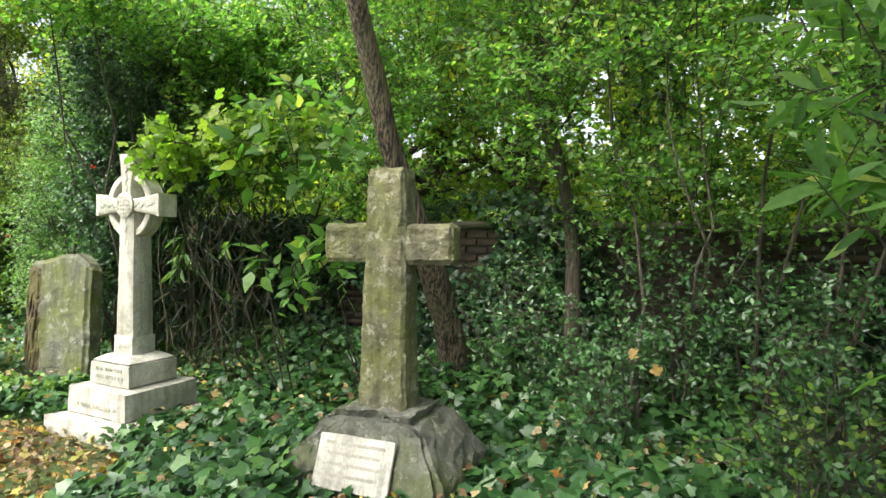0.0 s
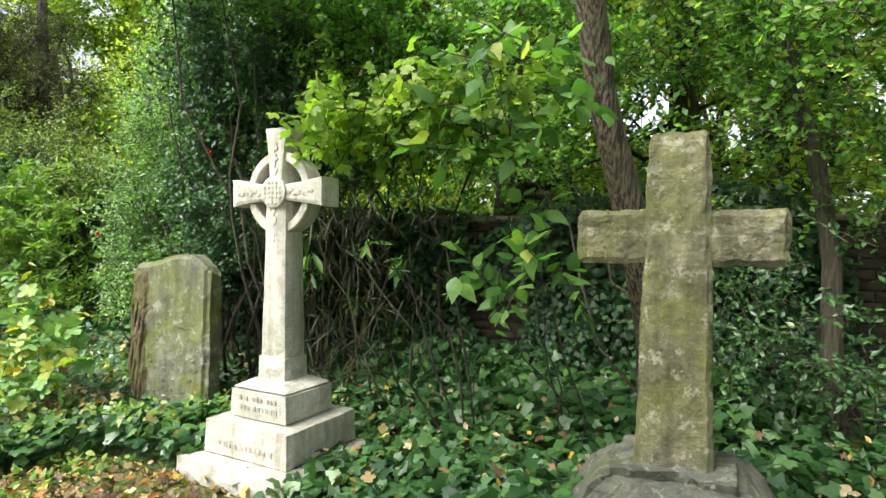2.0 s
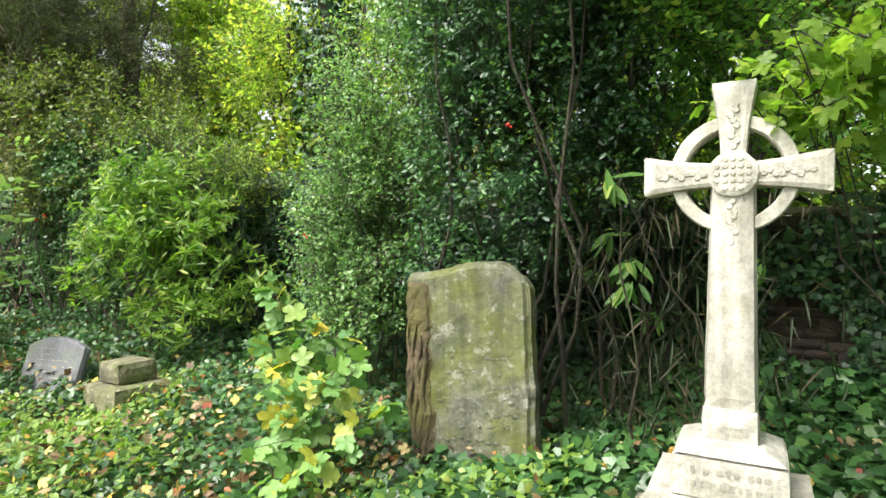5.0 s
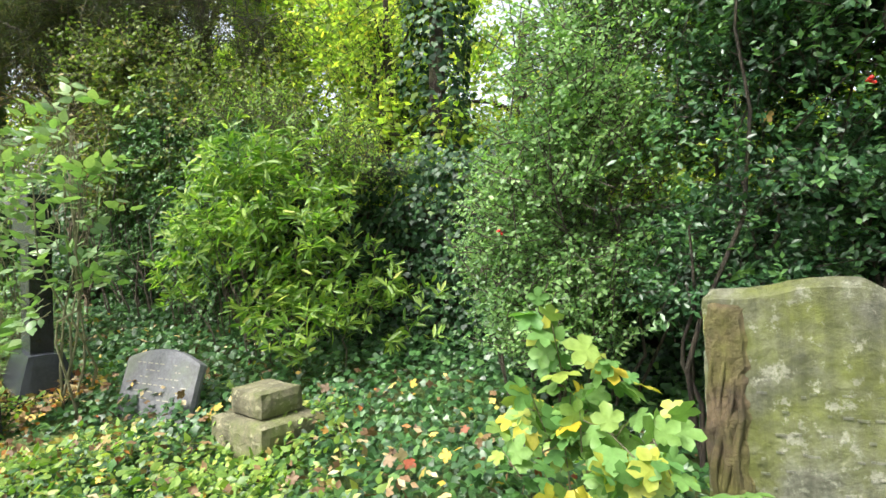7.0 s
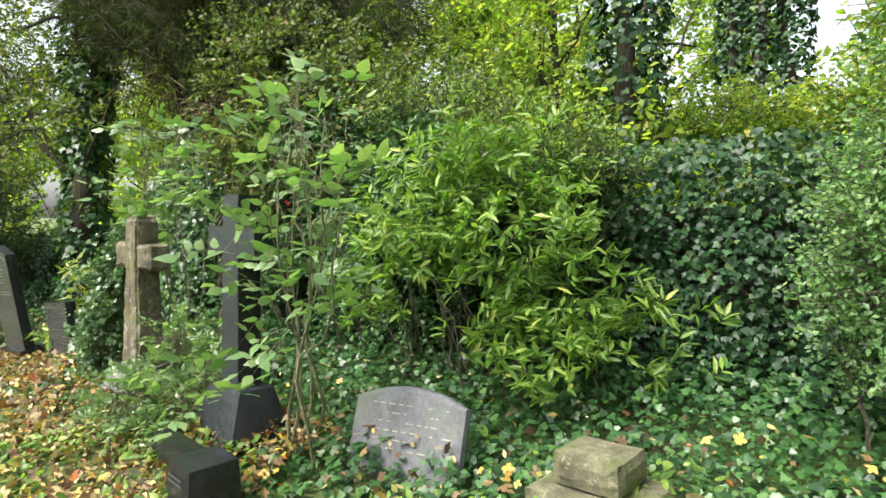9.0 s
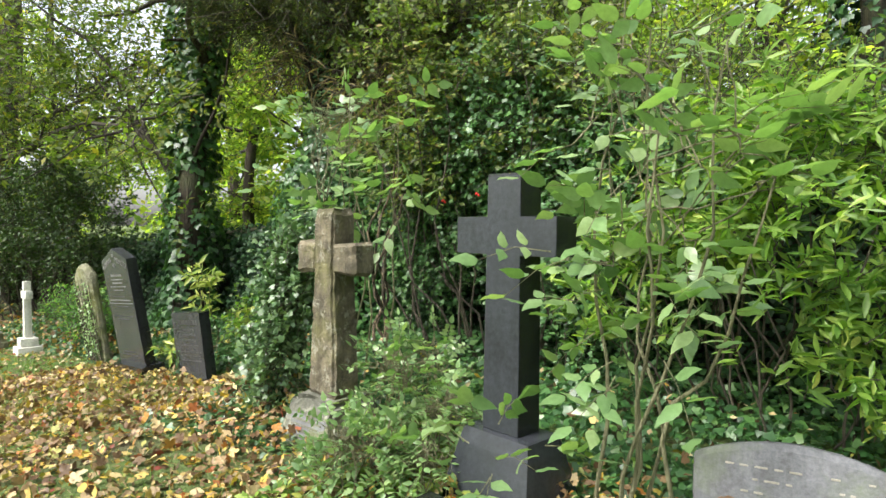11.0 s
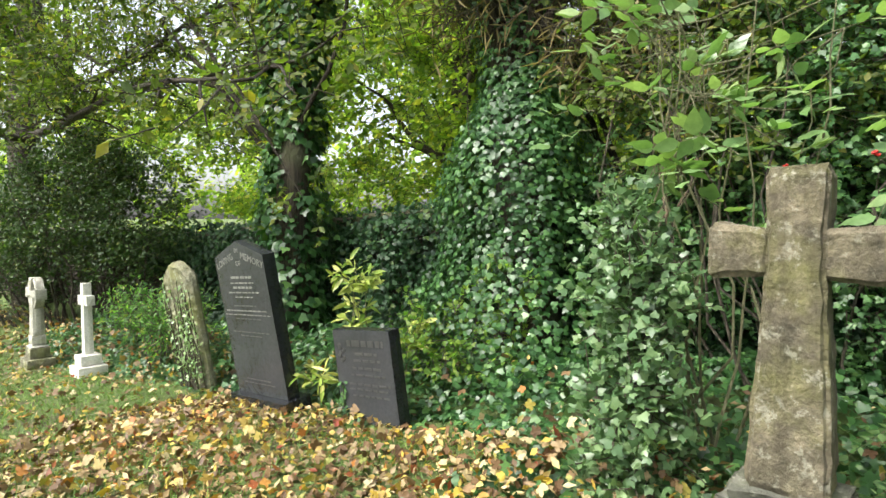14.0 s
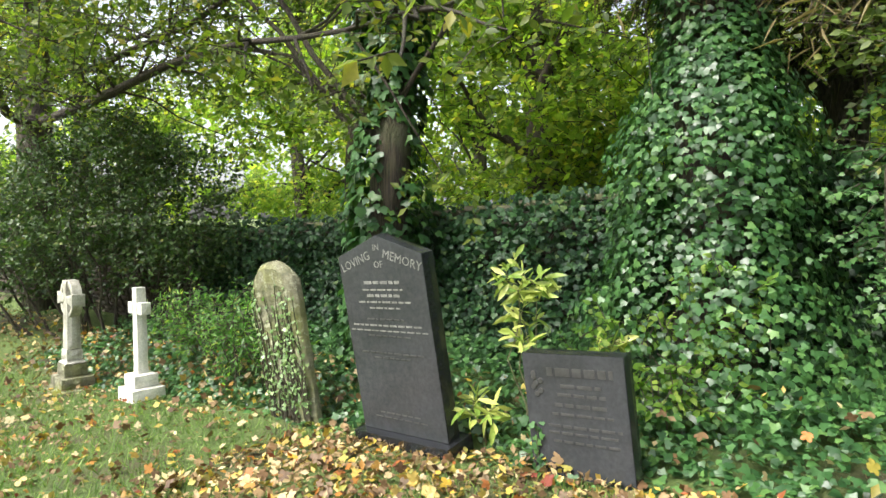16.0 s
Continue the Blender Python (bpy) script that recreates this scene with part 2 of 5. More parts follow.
F_PRIVET = foliage("privet_leaf", [(0, (0.095, 0.185, 0.078)), (0.5, (0.175, 0.310, 0.125)), (0.9, (0.260, 0.410, 0.175)), (1, (0.350, 0.470, 0.215))], 0.36, 0.5, 0.5)
F_DRY = foliage("dry_maple_leaf", [(0, (0.30, 0.19, 0.07)), (1, (0.42, 0.29, 0.09))], 0.6, 0.25)
F_YELLOW = foliage("yellowing_maple_leaf", [(0, (0.11, 0.25, 0.08)), (0.78, (0.22, 0.36, 0.11)), (0.92, (0.42, 0.42, 0.07)), (1, (0.58, 0.42, 0.04))], 0.45, 0.35)
F_LITTER = foliage("fallen_autumn_leaf", [(0, (0.080, 0.042, 0.021)), (0.30, (0.175, 0.105, 0.055)), (0.52, (0.33, 0.235, 0.130)), (0.66, (0.53, 0.43, 0.27)), (0.80, (0.52, 0.34, 0.05)), (0.87, (0.24, 0.25, 0.06)), (0.95, (0.38, 0.15, 0.03)), (1, (0.184, 0.037, 0.023))], 0.55, 0.15)
F_SPOT = foliage("spotted_laurel_leaf", [(0, (0.16, 0.28, 0.05)), (0.4, (0.34, 0.42, 0.10)), (1, (0.62, 0.62, 0.22))], 0.3, 0.3)
# Bamboo leaf colours contain the black shade of the recess.
F_REED = foliage("shaded_bamboo_leaf", [(0, (0.014, 0.030, 0.009)), (0.5, (0.030, 0.054, 0.018)), (0.75, (0.045, 0.042, 0.020)), (1, (0.090, 0.070, 0.038))], 0.5, 0.25)
F_GRASS = foliage("grass_blade", [(0, (0.060, 0.125, 0.020)), (0.6, (0.120, 0.225, 0.040)), (1, (0.230, 0.310, 0.080))], 0.5, 0.35)
F_BROWN = foliage("dead_hanging_twig", [(0, (0.14, 0.11, 0.05)), (1, (0.28, 0.22, 0.12))], 0.8, 0.2)
M_BERRY, _nt, _b = shader("red_berry")
_nt.links.new(ramp(_nt, noise_fac(_nt, 60, 3), [(0.3, (0.45, 0.02, 0.02)), (0.7, (0.62, 0.04, 0.03))]), _b.inputs["Base Color"])
_b.inputs["Roughness"].default_value = 0.25


# ---- mesh tools ----
def mesh_from(name, verts, tris, material):
    """A mesh of triangles from arrays."""
    me = bpy.data.meshes.new(name)
    verts, tris = np.asarray(verts, np.float32), np.asarray(tris, np.int32)
    me.vertices.add(len(verts))
    me.vertices.foreach_set("co", verts.ravel())
    me.loops.add(tris.size)
    me.loops.foreach_set("vertex_index", tris.ravel())
    me.polygons.add(len(tris))
    me.polygons.foreach_set("loop_start", np.arange(0, tris.size, 3, dtype=np.int32))
    me.update(calc_edges=True)
    me.materials.append(material)
    return me


def part(name, data, material, parent, label=""):
    """One mesh object under a thing or a part."""
    if isinstance(data, bmesh.types.BMesh):
        me = bpy.data.meshes.new(name)
        data.to_mesh(me)
        data.free()
        me.materials.append(material)
        data = me
    ob = new(name, data)
    ob.parent = parent
    return tagged(ob, label)


def thing(name, s, n, label, category, group="", turn=0, lean=0, tip=0, sink=0.03, kind=""):
    """An empty at the thing's base. turn, lean (to its left) and tip (backwards) in degrees."""
    ob = new(name)
    ob.empty_display_size = 0.2
    ob.matrix_world = ROW @ pose(-s, n, ground_z(s, n) - sink) @ pose(0, 0, 0, 0, 0, turn) @ pose(0, 0, 0, -tip, -lean, 0)
    return tagged(ob, label, category, group, kind)


def block(bm, w, d, h, z0=0, cx=0, cy=0, w1=None, d1=None, seg=0.06, amp=0.004, freq=6, soft=0.008, warp=None, seed=0):
    """A block in small facets, w x d at its foot and w1 x d1 at its top, its edges worn round."""
    w1, d1 = w1 or w, d1 or d
    cnt = [max(2, min(30, round(v / seg))) for v in (w, d, h)]
    ids = {}

    def vert(i, j, k):
        if (i, j, k) in ids:
            return ids[i, j, k]
        f = k / cnt[2]
        x = (i / cnt[0] - 0.5) * (w + (w1 - w) * f)
        y = (j / cnt[1] - 0.5) * (d + (d1 - d) * f)
        z = f * h
        ends = [i in (0, cnt[0]), j in (0, cnt[1]), k in (0, cnt[2])]
        if sum(ends) > 1:
            if ends[0]:
                x -= math.copysign(soft, x)
            if ends[1]:
                y -= math.copysign(soft, y)
            if ends[2]:
                z += soft if k == 0 else -soft
        p = Vector((x, y, z))
        if warp:
            p = Vector(warp(*p))
        p += Vector((cx, cy, z0))
        q = p * freq + Vector((seed * 7.1, seed * 3.3, seed))
        p += amp * (noise.noise_vector(q) + 0.5 * noise.noise_vector(q * 2.7))
        ids[i, j, k] = bm.verts.new(p)
        return ids[i, j, k]

    for axis in range(3):
        a, b = [v for v in range(3) if v != axis]
        for side in (0, cnt[axis]):
            for i in range(cnt[a]):
                for j in range(cnt[b]):
                    quad = []
                    for di, dj in ((0, 0), (1, 0), (1, 1), (0, 1)):
                        c = [0, 0, 0]
                        c[axis], c[a], c[b] = side, i + di, j + dj
                        quad.append(vert(*c))
                    flip = (side == 0) ^ (axis == 1)
                    bm.faces.new(quad[::-1] if flip else quad)
    return bm


def tube_arrays(points, radii, sides=6):
    pts = np.asarray(points, float)
    v, t = [], []
    for i, p in enumerate(pts):
        d = pts[min(i + 1, len(pts) - 1)] - pts[max(i - 1, 0)]
        d = d / (np.linalg.norm(d) + 1e-9)
        a = np.cross(d, (0.31, 0.87, 0.11) if abs(d[1]) < 0.9 else (1, 0, 0))
        a /= np.linalg.norm(a)
        b = np.cross(d, a)
        for k in range(sides):
            f = 2 * math.pi * k / sides
            v.append(p + radii[i] * (math.cos(f) * a + math.sin(f) * b))
        if i:
            o, q = (i - 1) * sides, i * sides
            for k in range(sides):
                m = (k + 1) % sides
                t += [(o + k, o + m, q + m), (o + k, q + m, q + k)]
    return np.array(v), np.array(t)


def join(arrays):
    v, t, o = [], [], 0
    for a, b in arrays:
        v.append(a)
        t.append(b + o)
        o += len(a)
    return np.concatenate(v), np.concatenate(t)


def wander(a, b, steps, amount, seed=0):
    """A crooked line from a to b."""
    a, b = np.asarray(a, float), np.asarray(b, float)
    out = []
    for i in range(steps + 1):
        f = i / steps
        w = np.array(noise.noise_vector(Vector((seed * 3.7 + f * 2.3, seed, f * 1.7)))) * amount * math.sin(math.pi * min(1, f * 1.1 + 0.02))
        out.append(a + (b - a) * f + w)
    return out


def star(lobes, width):
    """A lobed leaf: a fan round its middle; each lobe has two shoulders and a tip."""
    out = [(0, 0.02, 0.02)]
    for i, (ang, r) in enumerate(lobes):
        for da, k, h in ((-width, 0.82, 0.03), (0, 1.0, -0.10), (width, 0.82, 0.03)):
            out.append((math.sin(ang + da) * r * k, 0.36 + math.cos(ang + da) * r * k, h * r))
        if i < len(lobes) - 1:
            mid, q = (ang + lobes[i + 1][0]) / 2, 0.34
            out.append((math.sin(mid) * q, 0.36 + math.cos(mid) * q, 0.05))
    verts = np.array([(0, 0.38, 0.0)] + out, float)
    k = len(out)
    return verts, np.array([(0, 1 + (i + 1) % k, 1 + i) for i in range(k)])


def fan(rim):
    verts = np.array([(0, 0.42, 0.03), (0, 0.06, 0.0)] + [(math.sin(a) * r, 0.38 + math.cos(a) * r, -0.10 * r * (i % 2 == 0)) for i, (a, r) in enumerate(rim)], float)
    k = len(verts) - 1
    return verts, np.array([(0, 1 + (i + 1) % k, 1 + i) for i in range(k)])


OVAL = (np.array([(0, 0, 0), (0, 0.5, -0.05), (-0.26, 0.45, 0.05), (0.26, 0.45, 0.05), (0, 1, -0.06)], float), np.array([(0, 3, 1), (0, 1, 2), (1, 3, 4), (1, 4, 2)]))
NARROW = (np.array([(0, 0, 0), (0, 0.5, -0.03), (-0.14, 0.45, 0.03), (0.14, 0.45, 0.03), (0, 1, -0.12)], float), np.array([(0, 3, 1), (0, 1, 2), (1, 3, 4), (1, 4, 2)]))
BLADE = (np.array([(-0.035, 0, 0), (0.035, 0, 0), (0, 1, -0.15), (0.03, 0.6, -0.03), (-0.03, 0.6, -0.03)], float), np.array([(0, 1, 3), (0, 3, 4), (4, 3, 2)]))
IVY = (np.array([(0, 0.12, 0.02), (-0.40, 0.10, -0.03), (-0.50, 0.52, -0.04), (-0.26, 0.58, 0.03), (0, 1.0, -0.07), (0.26, 0.58, 0.03), (0.50, 0.52, -0.04), (0.40, 0.10, -0.03)], float), np.array([(0, 2, 1), (0, 3, 2), (0, 4, 3), (0, 5, 4), (0, 6, 5), (0, 7, 6)]))
MAPLE = star([(-2.25, 0.36), (-1.15, 0.58), (0, 0.66), (1.15, 0.58), (2.25, 0.36)], 0.40)
FAR = (np.array([(0, 0, 0), (-0.3, 0.5, 0.06), (0.3, 0.5, 0.06), (0, 1, -0.05)], float), np.array([(0, 2, 3), (0, 3, 1)]))
OVATE = fan([(-2.4, 0.27), (-1.6, 0.27), (-0.9, 0.29), (-0.35, 0.40), (0, 0.64), (0.35, 0.40), (0.9, 0.29), (1.6, 0.27), (2.4, 0.27)])
LANCE = (np.array([(0, 0, 0), (-0.09, 0.25, 0.02), (0.09, 0.25, 0.02), (-0.13, 0.55, 0.02), (0.13, 0.55, 0.02), (0, 0.5, -0.03), (-0.08, 0.8, -0.02), (0.08, 0.8, -0.02), (0, 1, -0.1)], float), np.array([(0, 2, 5), (0, 5, 1), (5, 2, 4), (5, 3, 1), (5, 4, 7), (5, 6, 3), (5, 7, 8), (5, 8, 6)]))
REED = (np.array([(0, 0, 0), (-0.035, 0.4, 0.0), (0.035, 0.4, 0.0), (0, 1, -0.16)], float), np.array([(0, 2, 3), (0, 3, 1)]))


def unit(a):
    return a / (np.linalg.norm(a, axis=-1, keepdims=True) + 1e-9)


def leaf_arrays(pos, normal, along, size, shape):
    """One leaf at each place."""
    tv, tt = shape
    z = unit(np.asarray(normal, float))
    y = unit(along - (along * z).sum(-1, keepdims=True) * z)
    x = np.cross(y, z)
    size = np.broadcast_to(size, len(pos))[:, None, None]
    v = pos[:, None, :] + size * (x[:, None, :] * tv[None, :, :1] + y[:, None, :] * tv[None, :, 1:2] + z[:, None, :] * tv[None, :, 2:3])
    t = tt[None] + (np.arange(len(pos)) * len(tv))[:, None, None]
    return v.reshape(-1, 3), t.reshape(-1, 3)


def twig_arrays(a, b, r):
    """A thin three-sided twig from each a to each b."""
    d = unit(b - a)
    side = unit(np.cross(d, np.array([0.3, 0.5, 0.81])))
    up = np.cross(d, side)
    v = np.empty((len(a), 6, 3))
    for k in range(3):
        f = 2 * math.pi * k / 3
        o = r[:, None] * (math.cos(f) * side + math.sin(f) * up)
        v[:, k], v[:, 3 + k] = a + o, b + 0.4 * o
    q = np.array([(0, 1, 4), (0, 4, 3), (1, 2, 5), (1, 5, 4), (2, 0, 3), (2, 3, 5)])
    t = q[None] + (np.arange(len(a)) * 6)[:, None, None]
    return v.reshape(-1, 3), t.reshape(-1, 3)


def crown(blobs, clusters, per, twig, leaf, shape, up=0.3, droop=0.0, gap=0.0, gap_size=0.7, face=0.5, hollow=0.35):
    """Leafy twigs in the shells of some blobs (x, y, z, rx, ry, rz). Gives the leaves, the twigs and the twigs' roots."""
    b = np.array(blobs, float)
    area = (b[:, 3] * b[:, 4] + b[:, 4] * b[:, 5] + b[:, 3] * b[:, 5])
    pick = rng.choice(len(b), size=int(clusters * (1 + 2 * gap)), p=area / area.sum())
    dirs = unit(rng.normal(size=(len(pick), 3)))
    rad = hollow + (1 - hollow) * rng.random(len(pick)) ** 0.6
    rad = rad * (1 + 0.12 * rng.normal(size=len(pick)))
    pos = b[pick, :3] + dirs * b[pick, 3:] * rad[:, None]
    if gap:
        keep = np.array([noise.noise(Vector(p) / gap_size) > gap - 0.5 + 0.0 for p in pos])
        pos, dirs = pos[keep], dirs[keep]
    pos, dirs = pos[:clusters], dirs[:clusters]
    k = len(pos)
    out = unit(dirs + 0.7 * rng.normal(size=(k, 3)) + np.array([0, 0, up - droop]))
    length = twig * (0.6 + 0.8 * rng.random(k))
    a, e = pos - out * length[:, None] * 0.5, pos + out * length[:, None] * 0.5
    f = np.tile(np.linspace(0.1, 1.0, per), (k, 1)) + 0.05 * rng.normal(size=(k, per))
    lp = a[:, None] + (e - a)[:, None] * f[..., None]
    lp = lp.reshape(-1, 3)
    o2 = np.repeat(out, per, 0)
    side = unit(np.cross(o2, rng.normal(size=o2.shape)))
    along = unit(0.6 * o2 + side + np.array([0, 0, -droop * 0.6]))
    normal = unit(rng.normal(size=o2.shape) * 0.8 + np.array([0, -face, 1.0]))
    size = leaf * (0.65 + 0.6 * rng.random(len(lp)))
    half = slice(0, None, 2) if k > 600 else slice(None)
    return leaf_arrays(lp, normal, along, size, shape), twig_arrays(a[half], e[half], np.full(len(a[half]), 0.003 + twig * 0.008)), a

def plant(name, s, n, label, category, blobs, clusters, per, twig, leaf, shape, leaf_mat, wood=M_TWIG, stems=6, stem_r=0.02, group="", kind="", spread=0.55, accent=None, **kw):
    """A bush or sapling: stems from one base, twigs, and leaves. Blobs are (s, n, z, rx, ry, rz) over the ground."""
    ob = thing(name, s, n, label, category, group, sink=0.02, kind=kind)
    rel = [(-(bs - s), bn - n, bz, rx, ry, rz) for bs, bn, bz, rx, ry, rz in blobs]
    leaves, twigs, roots = crown(rel, clusters, per, twig, leaf, shape, **kw)
    part("foliage", mesh_from("foliage", *leaves, leaf_mat), leaf_mat, ob)
    if accent:
        tips = crown(rel, accent[0], per, twig, leaf, shape, up=1.6, hollow=0.96)[0]
        tagged(part("outer_growth", mesh_from("outer_growth", *tips, accent[1]), accent[1], ob, accent[2]), kind="stuff")
    pick = roots[rng.choice(len(roots), size=min(stems, len(roots)), replace=False)]
    arr = [twigs]
    for i, p in enumerate(pick):
        foot = np.array([p[0] * spread + rng.normal() * 0.06, p[1] * spread + rng.normal() * 0.06, -0.08])
        pts = wander(foot, p, 7, 0.16 * np.linalg.norm(p - foot), i + s)
        arr.append(tube_arrays(pts, np.linspace(stem_r, stem_r * 0.3, 8), 5))
    tagged(part("branchwork", mesh_from("branchwork", *join(arr), wood), wood, ob), kind="stuff")
    return ob


def feathered(name, s, n, label, category, blobs, fronds, length, leaflet, pairs, shape, leaf_mat, wood=M_STEM, stems=5, stem_r=0.008, group="", droop=0.35, spread=0.3):
    """A young elder: stems from one base that carry arching leaves of paired leaflets."""
    ob = thing(name, s, n, label, category, group, sink=0.02)
    b = np.array([(-(bs - s), bn - n, bz, rx, ry, rz) for bs, bn, bz, rx, ry, rz in blobs], float)
    vol = b[:, 3] * b[:, 4] + b[:, 4] * b[:, 5] + b[:, 3] * b[:, 5]
    pick = rng.choice(len(b), size=fronds, p=vol / vol.sum())
    d = unit(rng.normal(size=(fronds, 3)))
    base = b[pick, :3] + d * b[pick, 3:] * (0.3 + 0.7 * rng.random(fronds))[:, None]
    way = unit(d * np.array([1, 1, 0.4]) + 0.35 * rng.normal(size=(fronds, 3)) + np.array([0, -0.25, 0.35]))
    side = unit(np.cross(way, np.array([0.0, 0.0, 1.0]) + 0.3 * rng.normal(size=(fronds, 3))))
    face = np.cross(side, way)
    ln = length * (0.7 + 0.6 * rng.random(fronds))

    def along_rib(f):
        return base + way * (ln * f)[:, None] + np.array([0, 0, -1.0]) * (droop * ln * f * f)[:, None]
    pos, out, nrm, size = [], [], [], []
    for q in range(pairs):
        f = np.full(fronds, 0.35 + 0.62 * q / pairs)
        for sg in (-1, 1):
            pos.append(along_rib(f))
            out.append(unit(sg * side + 0.45 * way + np.array([0, 0, -droop]) + 0.15 * rng.normal(size=(fronds, 3))))
            nrm.append(unit(face + 0.3 * rng.normal(size=(fronds, 3))))
            size.append(leaflet * (1.0 - 0.12 * abs(q - 1)) * (0.8 + 0.4 * rng.random(fronds)))
    pos.append(along_rib(np.full(fronds, 0.98)))
    out.append(unit(way + np.array([0, 0, -1.4 * droop])))
    nrm.append(unit(face + 0.2 * rng.normal(size=(fronds, 3))))
    size.append(leaflet * (0.95 + 0.3 * rng.random(fronds)))
    leaves = leaf_arrays(np.concatenate(pos), np.concatenate(nrm), np.concatenate(out), np.concatenate(size), shape)
    tagged(part("foliage", mesh_from("foliage", *leaves, leaf_mat), leaf_mat, ob), kind="stuff")
    mid, end = along_rib(np.full(fronds, 0.5)), along_rib(np.full(fronds, 1.0))
    arr = [twig_arrays(base, mid, np.full(fronds, 0.0035)), twig_arrays(mid, end, np.full(fronds, 0.0022))]
    tagged(part("stalkwork", mesh_from("stalkwork", *join(arr), wood), wood, ob), kind="stuff")
    high = base[np.argsort(-base[:, 2])]
    for i in range(min(stems, fronds)):
        e = high[i * max(1, fronds // (2 * stems))]
        foot = np.array([e[0] * spread + 0.05 * rng.normal(), e[1] * spread + 0.05 * rng.normal(), -0.06])
        line = wander(foot, e, 9, 0.14 * np.linalg.norm(e - foot), i * 1.7 + s)
        part("stem", mesh_from("stem", *tube_arrays(line, np.linspace(stem_r, stem_r * 0.35, 10), 6), wood), wood, ob)
    near = []
    for i in range(fronds):
        e = high[(i * 7) % max(1, fronds // 2)]
        if np.linalg.norm(e - base[i]) < 0.6:
            near.append(tube_arrays(wander(e, base[i], 4, 0.06, i), np.linspace(0.004, 0.003, 5), 4))
    if near:
        tagged(part("branchwork", mesh_from("branchwork", *join(near), wood), wood, ob), kind="stuff")
    return ob


def tree(name, s, n, label, top, r0, blobs, clusters, per, twig, leaf, shape, leaf_mat, wood=M_BARK, limbs=7, first=5, group="", **kw):
    """A tapered trunk with limbs that reach into a crown of twigs and leaves."""
    ob = thing(name, s, n, label, "tree", group, sink=0.08)
    ts, tn, tz = top
    end = np.array([-(ts - s), tn - n, tz])
    pts = wander((0, 0, 0), end, 14, 0.05 * tz, s)
    rad = [r0 * (1.35 - 0.35 * min(1, i / 2)) * (1 - 0.75 * i / 14) for i in range(15)]
    v, t = tube_arrays(pts, rad, 14)
    ridge = np.array([noise.noise(Vector((p[0] * 9, p[1] * 9, p[2] * 1.2))) for p in v])
    mid = np.repeat(np.array(pts), 14, 0)
    v = mid + (v - mid) * (1 + 0.22 * ridge[:, None])
    part("trunk", mesh_from("trunk", v, t, wood), wood, ob)
    rel = [(-(bs - s), bn - n, bz, rx, ry, rz) for bs, bn, bz, rx, ry, rz in blobs]
    leaves, twigs, roots = crown(rel, clusters, per, twig, leaf, shape, **kw)
    arr = [twigs]
    pick = roots[rng.choice(len(roots), size=min(limbs, len(roots)), replace=False)]
    for i, p in enumerate(pick):
        j = int(first + rng.integers(0, 14 - first))
        a = np.array(pts[j])
        if p[2] < a[2] - 1.0:
            a = np.array(pts[first - 1])
        line = wander(a, p, 8, 0.1 * np.linalg.norm(p - a), i * 1.3 + n)
        arr.append(tube_arrays(line, np.linspace(rad[j] * 0.45, 0.012, 9), 6))
    tagged(part("branchwork", mesh_from("branchwork", *join(arr), wood), wood, ob), kind="stuff")
    part("crown", mesh_from("crown", *leaves, leaf_mat), leaf_mat, ob)
    return ob


# ---- ground ----
def build_ground():
    xs = sorted(set([-600, -250, -120, -70, -50, -38] + [round(-30 + 0.25 * i, 3) for i in range(161)] + [12, 16, 24, 40, 80, 160, 300, 600]))
    ys = sorted(set([-600, -250, -100, -50, -25, -14, -9, -6] + [round(-4 + 0.25 * i, 3) for i in range(49)] + [9, 11, 14, 18, 24, 34, 50, 90, 200, 600]))
    verts = [(x, y, ground_z(-x, y)) for y in ys for x in xs]
    w = len(xs)
    tris = []
    for j in range(len(ys) - 1):
        for i in range(w - 1):
            a = j * w + i
            tris += [(a, a + 1, a + w + 1), (a, a + w + 1, a + w)]
    ob = new("ground", mesh_from("ground", verts, tris, M_SOIL))
    ob.matrix_world = ROW
    tagged(ob, "uneven soil and turf of an old churchyard", "ground", kind="structure")


build_ground()
WALL_N, WALL_H = 5.6, 1.45


# ---- gravestones ----
def rough_cross():
    ob = thing("stone_cross", 1.82, 3.26, "rough-hewn mossy sandstone cross on a rock-like plinth in ivy", "gravestone", "gravestones", turn=6)
    bm = bmesh.new()
    block(bm, 1.02, 0.84, 0.47, w1=0.52, d1=0.46, seg=0.04, amp=0.032, freq=6.5, soft=0.04, seed=1,
          warp=lambda x, y, z: (x * (1 + 0.16 * math.sin(math.pi * z / 0.47)), y * (1 + 0.10 * math.sin(math.pi * z / 0.47)), z))
    part("plinth", bm, M_GREY, ob, "grey hewn rock plinth")
    bm = bmesh.new()
    block(bm, 0.31, 0.22, 1.44, z0=0.42, w1=0.235, d1=0.18, seg=0.024, amp=0.010, freq=14, soft=0.012, seed=2)
    part("shaft", bm, M_ROUGH, ob)
    for side in (-1, 1):
        bm = bmesh.new()
        block(bm, 0.32, 0.145, 0.225, z0=1.31, cx=side * 0.255, seg=0.022, amp=0.013, freq=13, soft=0.012, seed=3 + side)
        part("cross_arm", bm, M_ROUGH, ob)
    bm = bmesh.new()
    block(bm, 0.46, 0.03, 0.29, seg=0.05, amp=0.002, soft=0.004, seed=5)
    tab = part("tablet", bm, M_MARBLE, ob, "pale inscribed tablet")
    tab.matrix_basis = pose(-0.02, -0.425, 0.10, -21, 0, 0)
    for i in range(4):
        bar(tab, "inscription_line", 0.36 - 0.04 * (i % 2), 0.018, 0.235 - i * 0.055, -0.0155, M_INCISED)


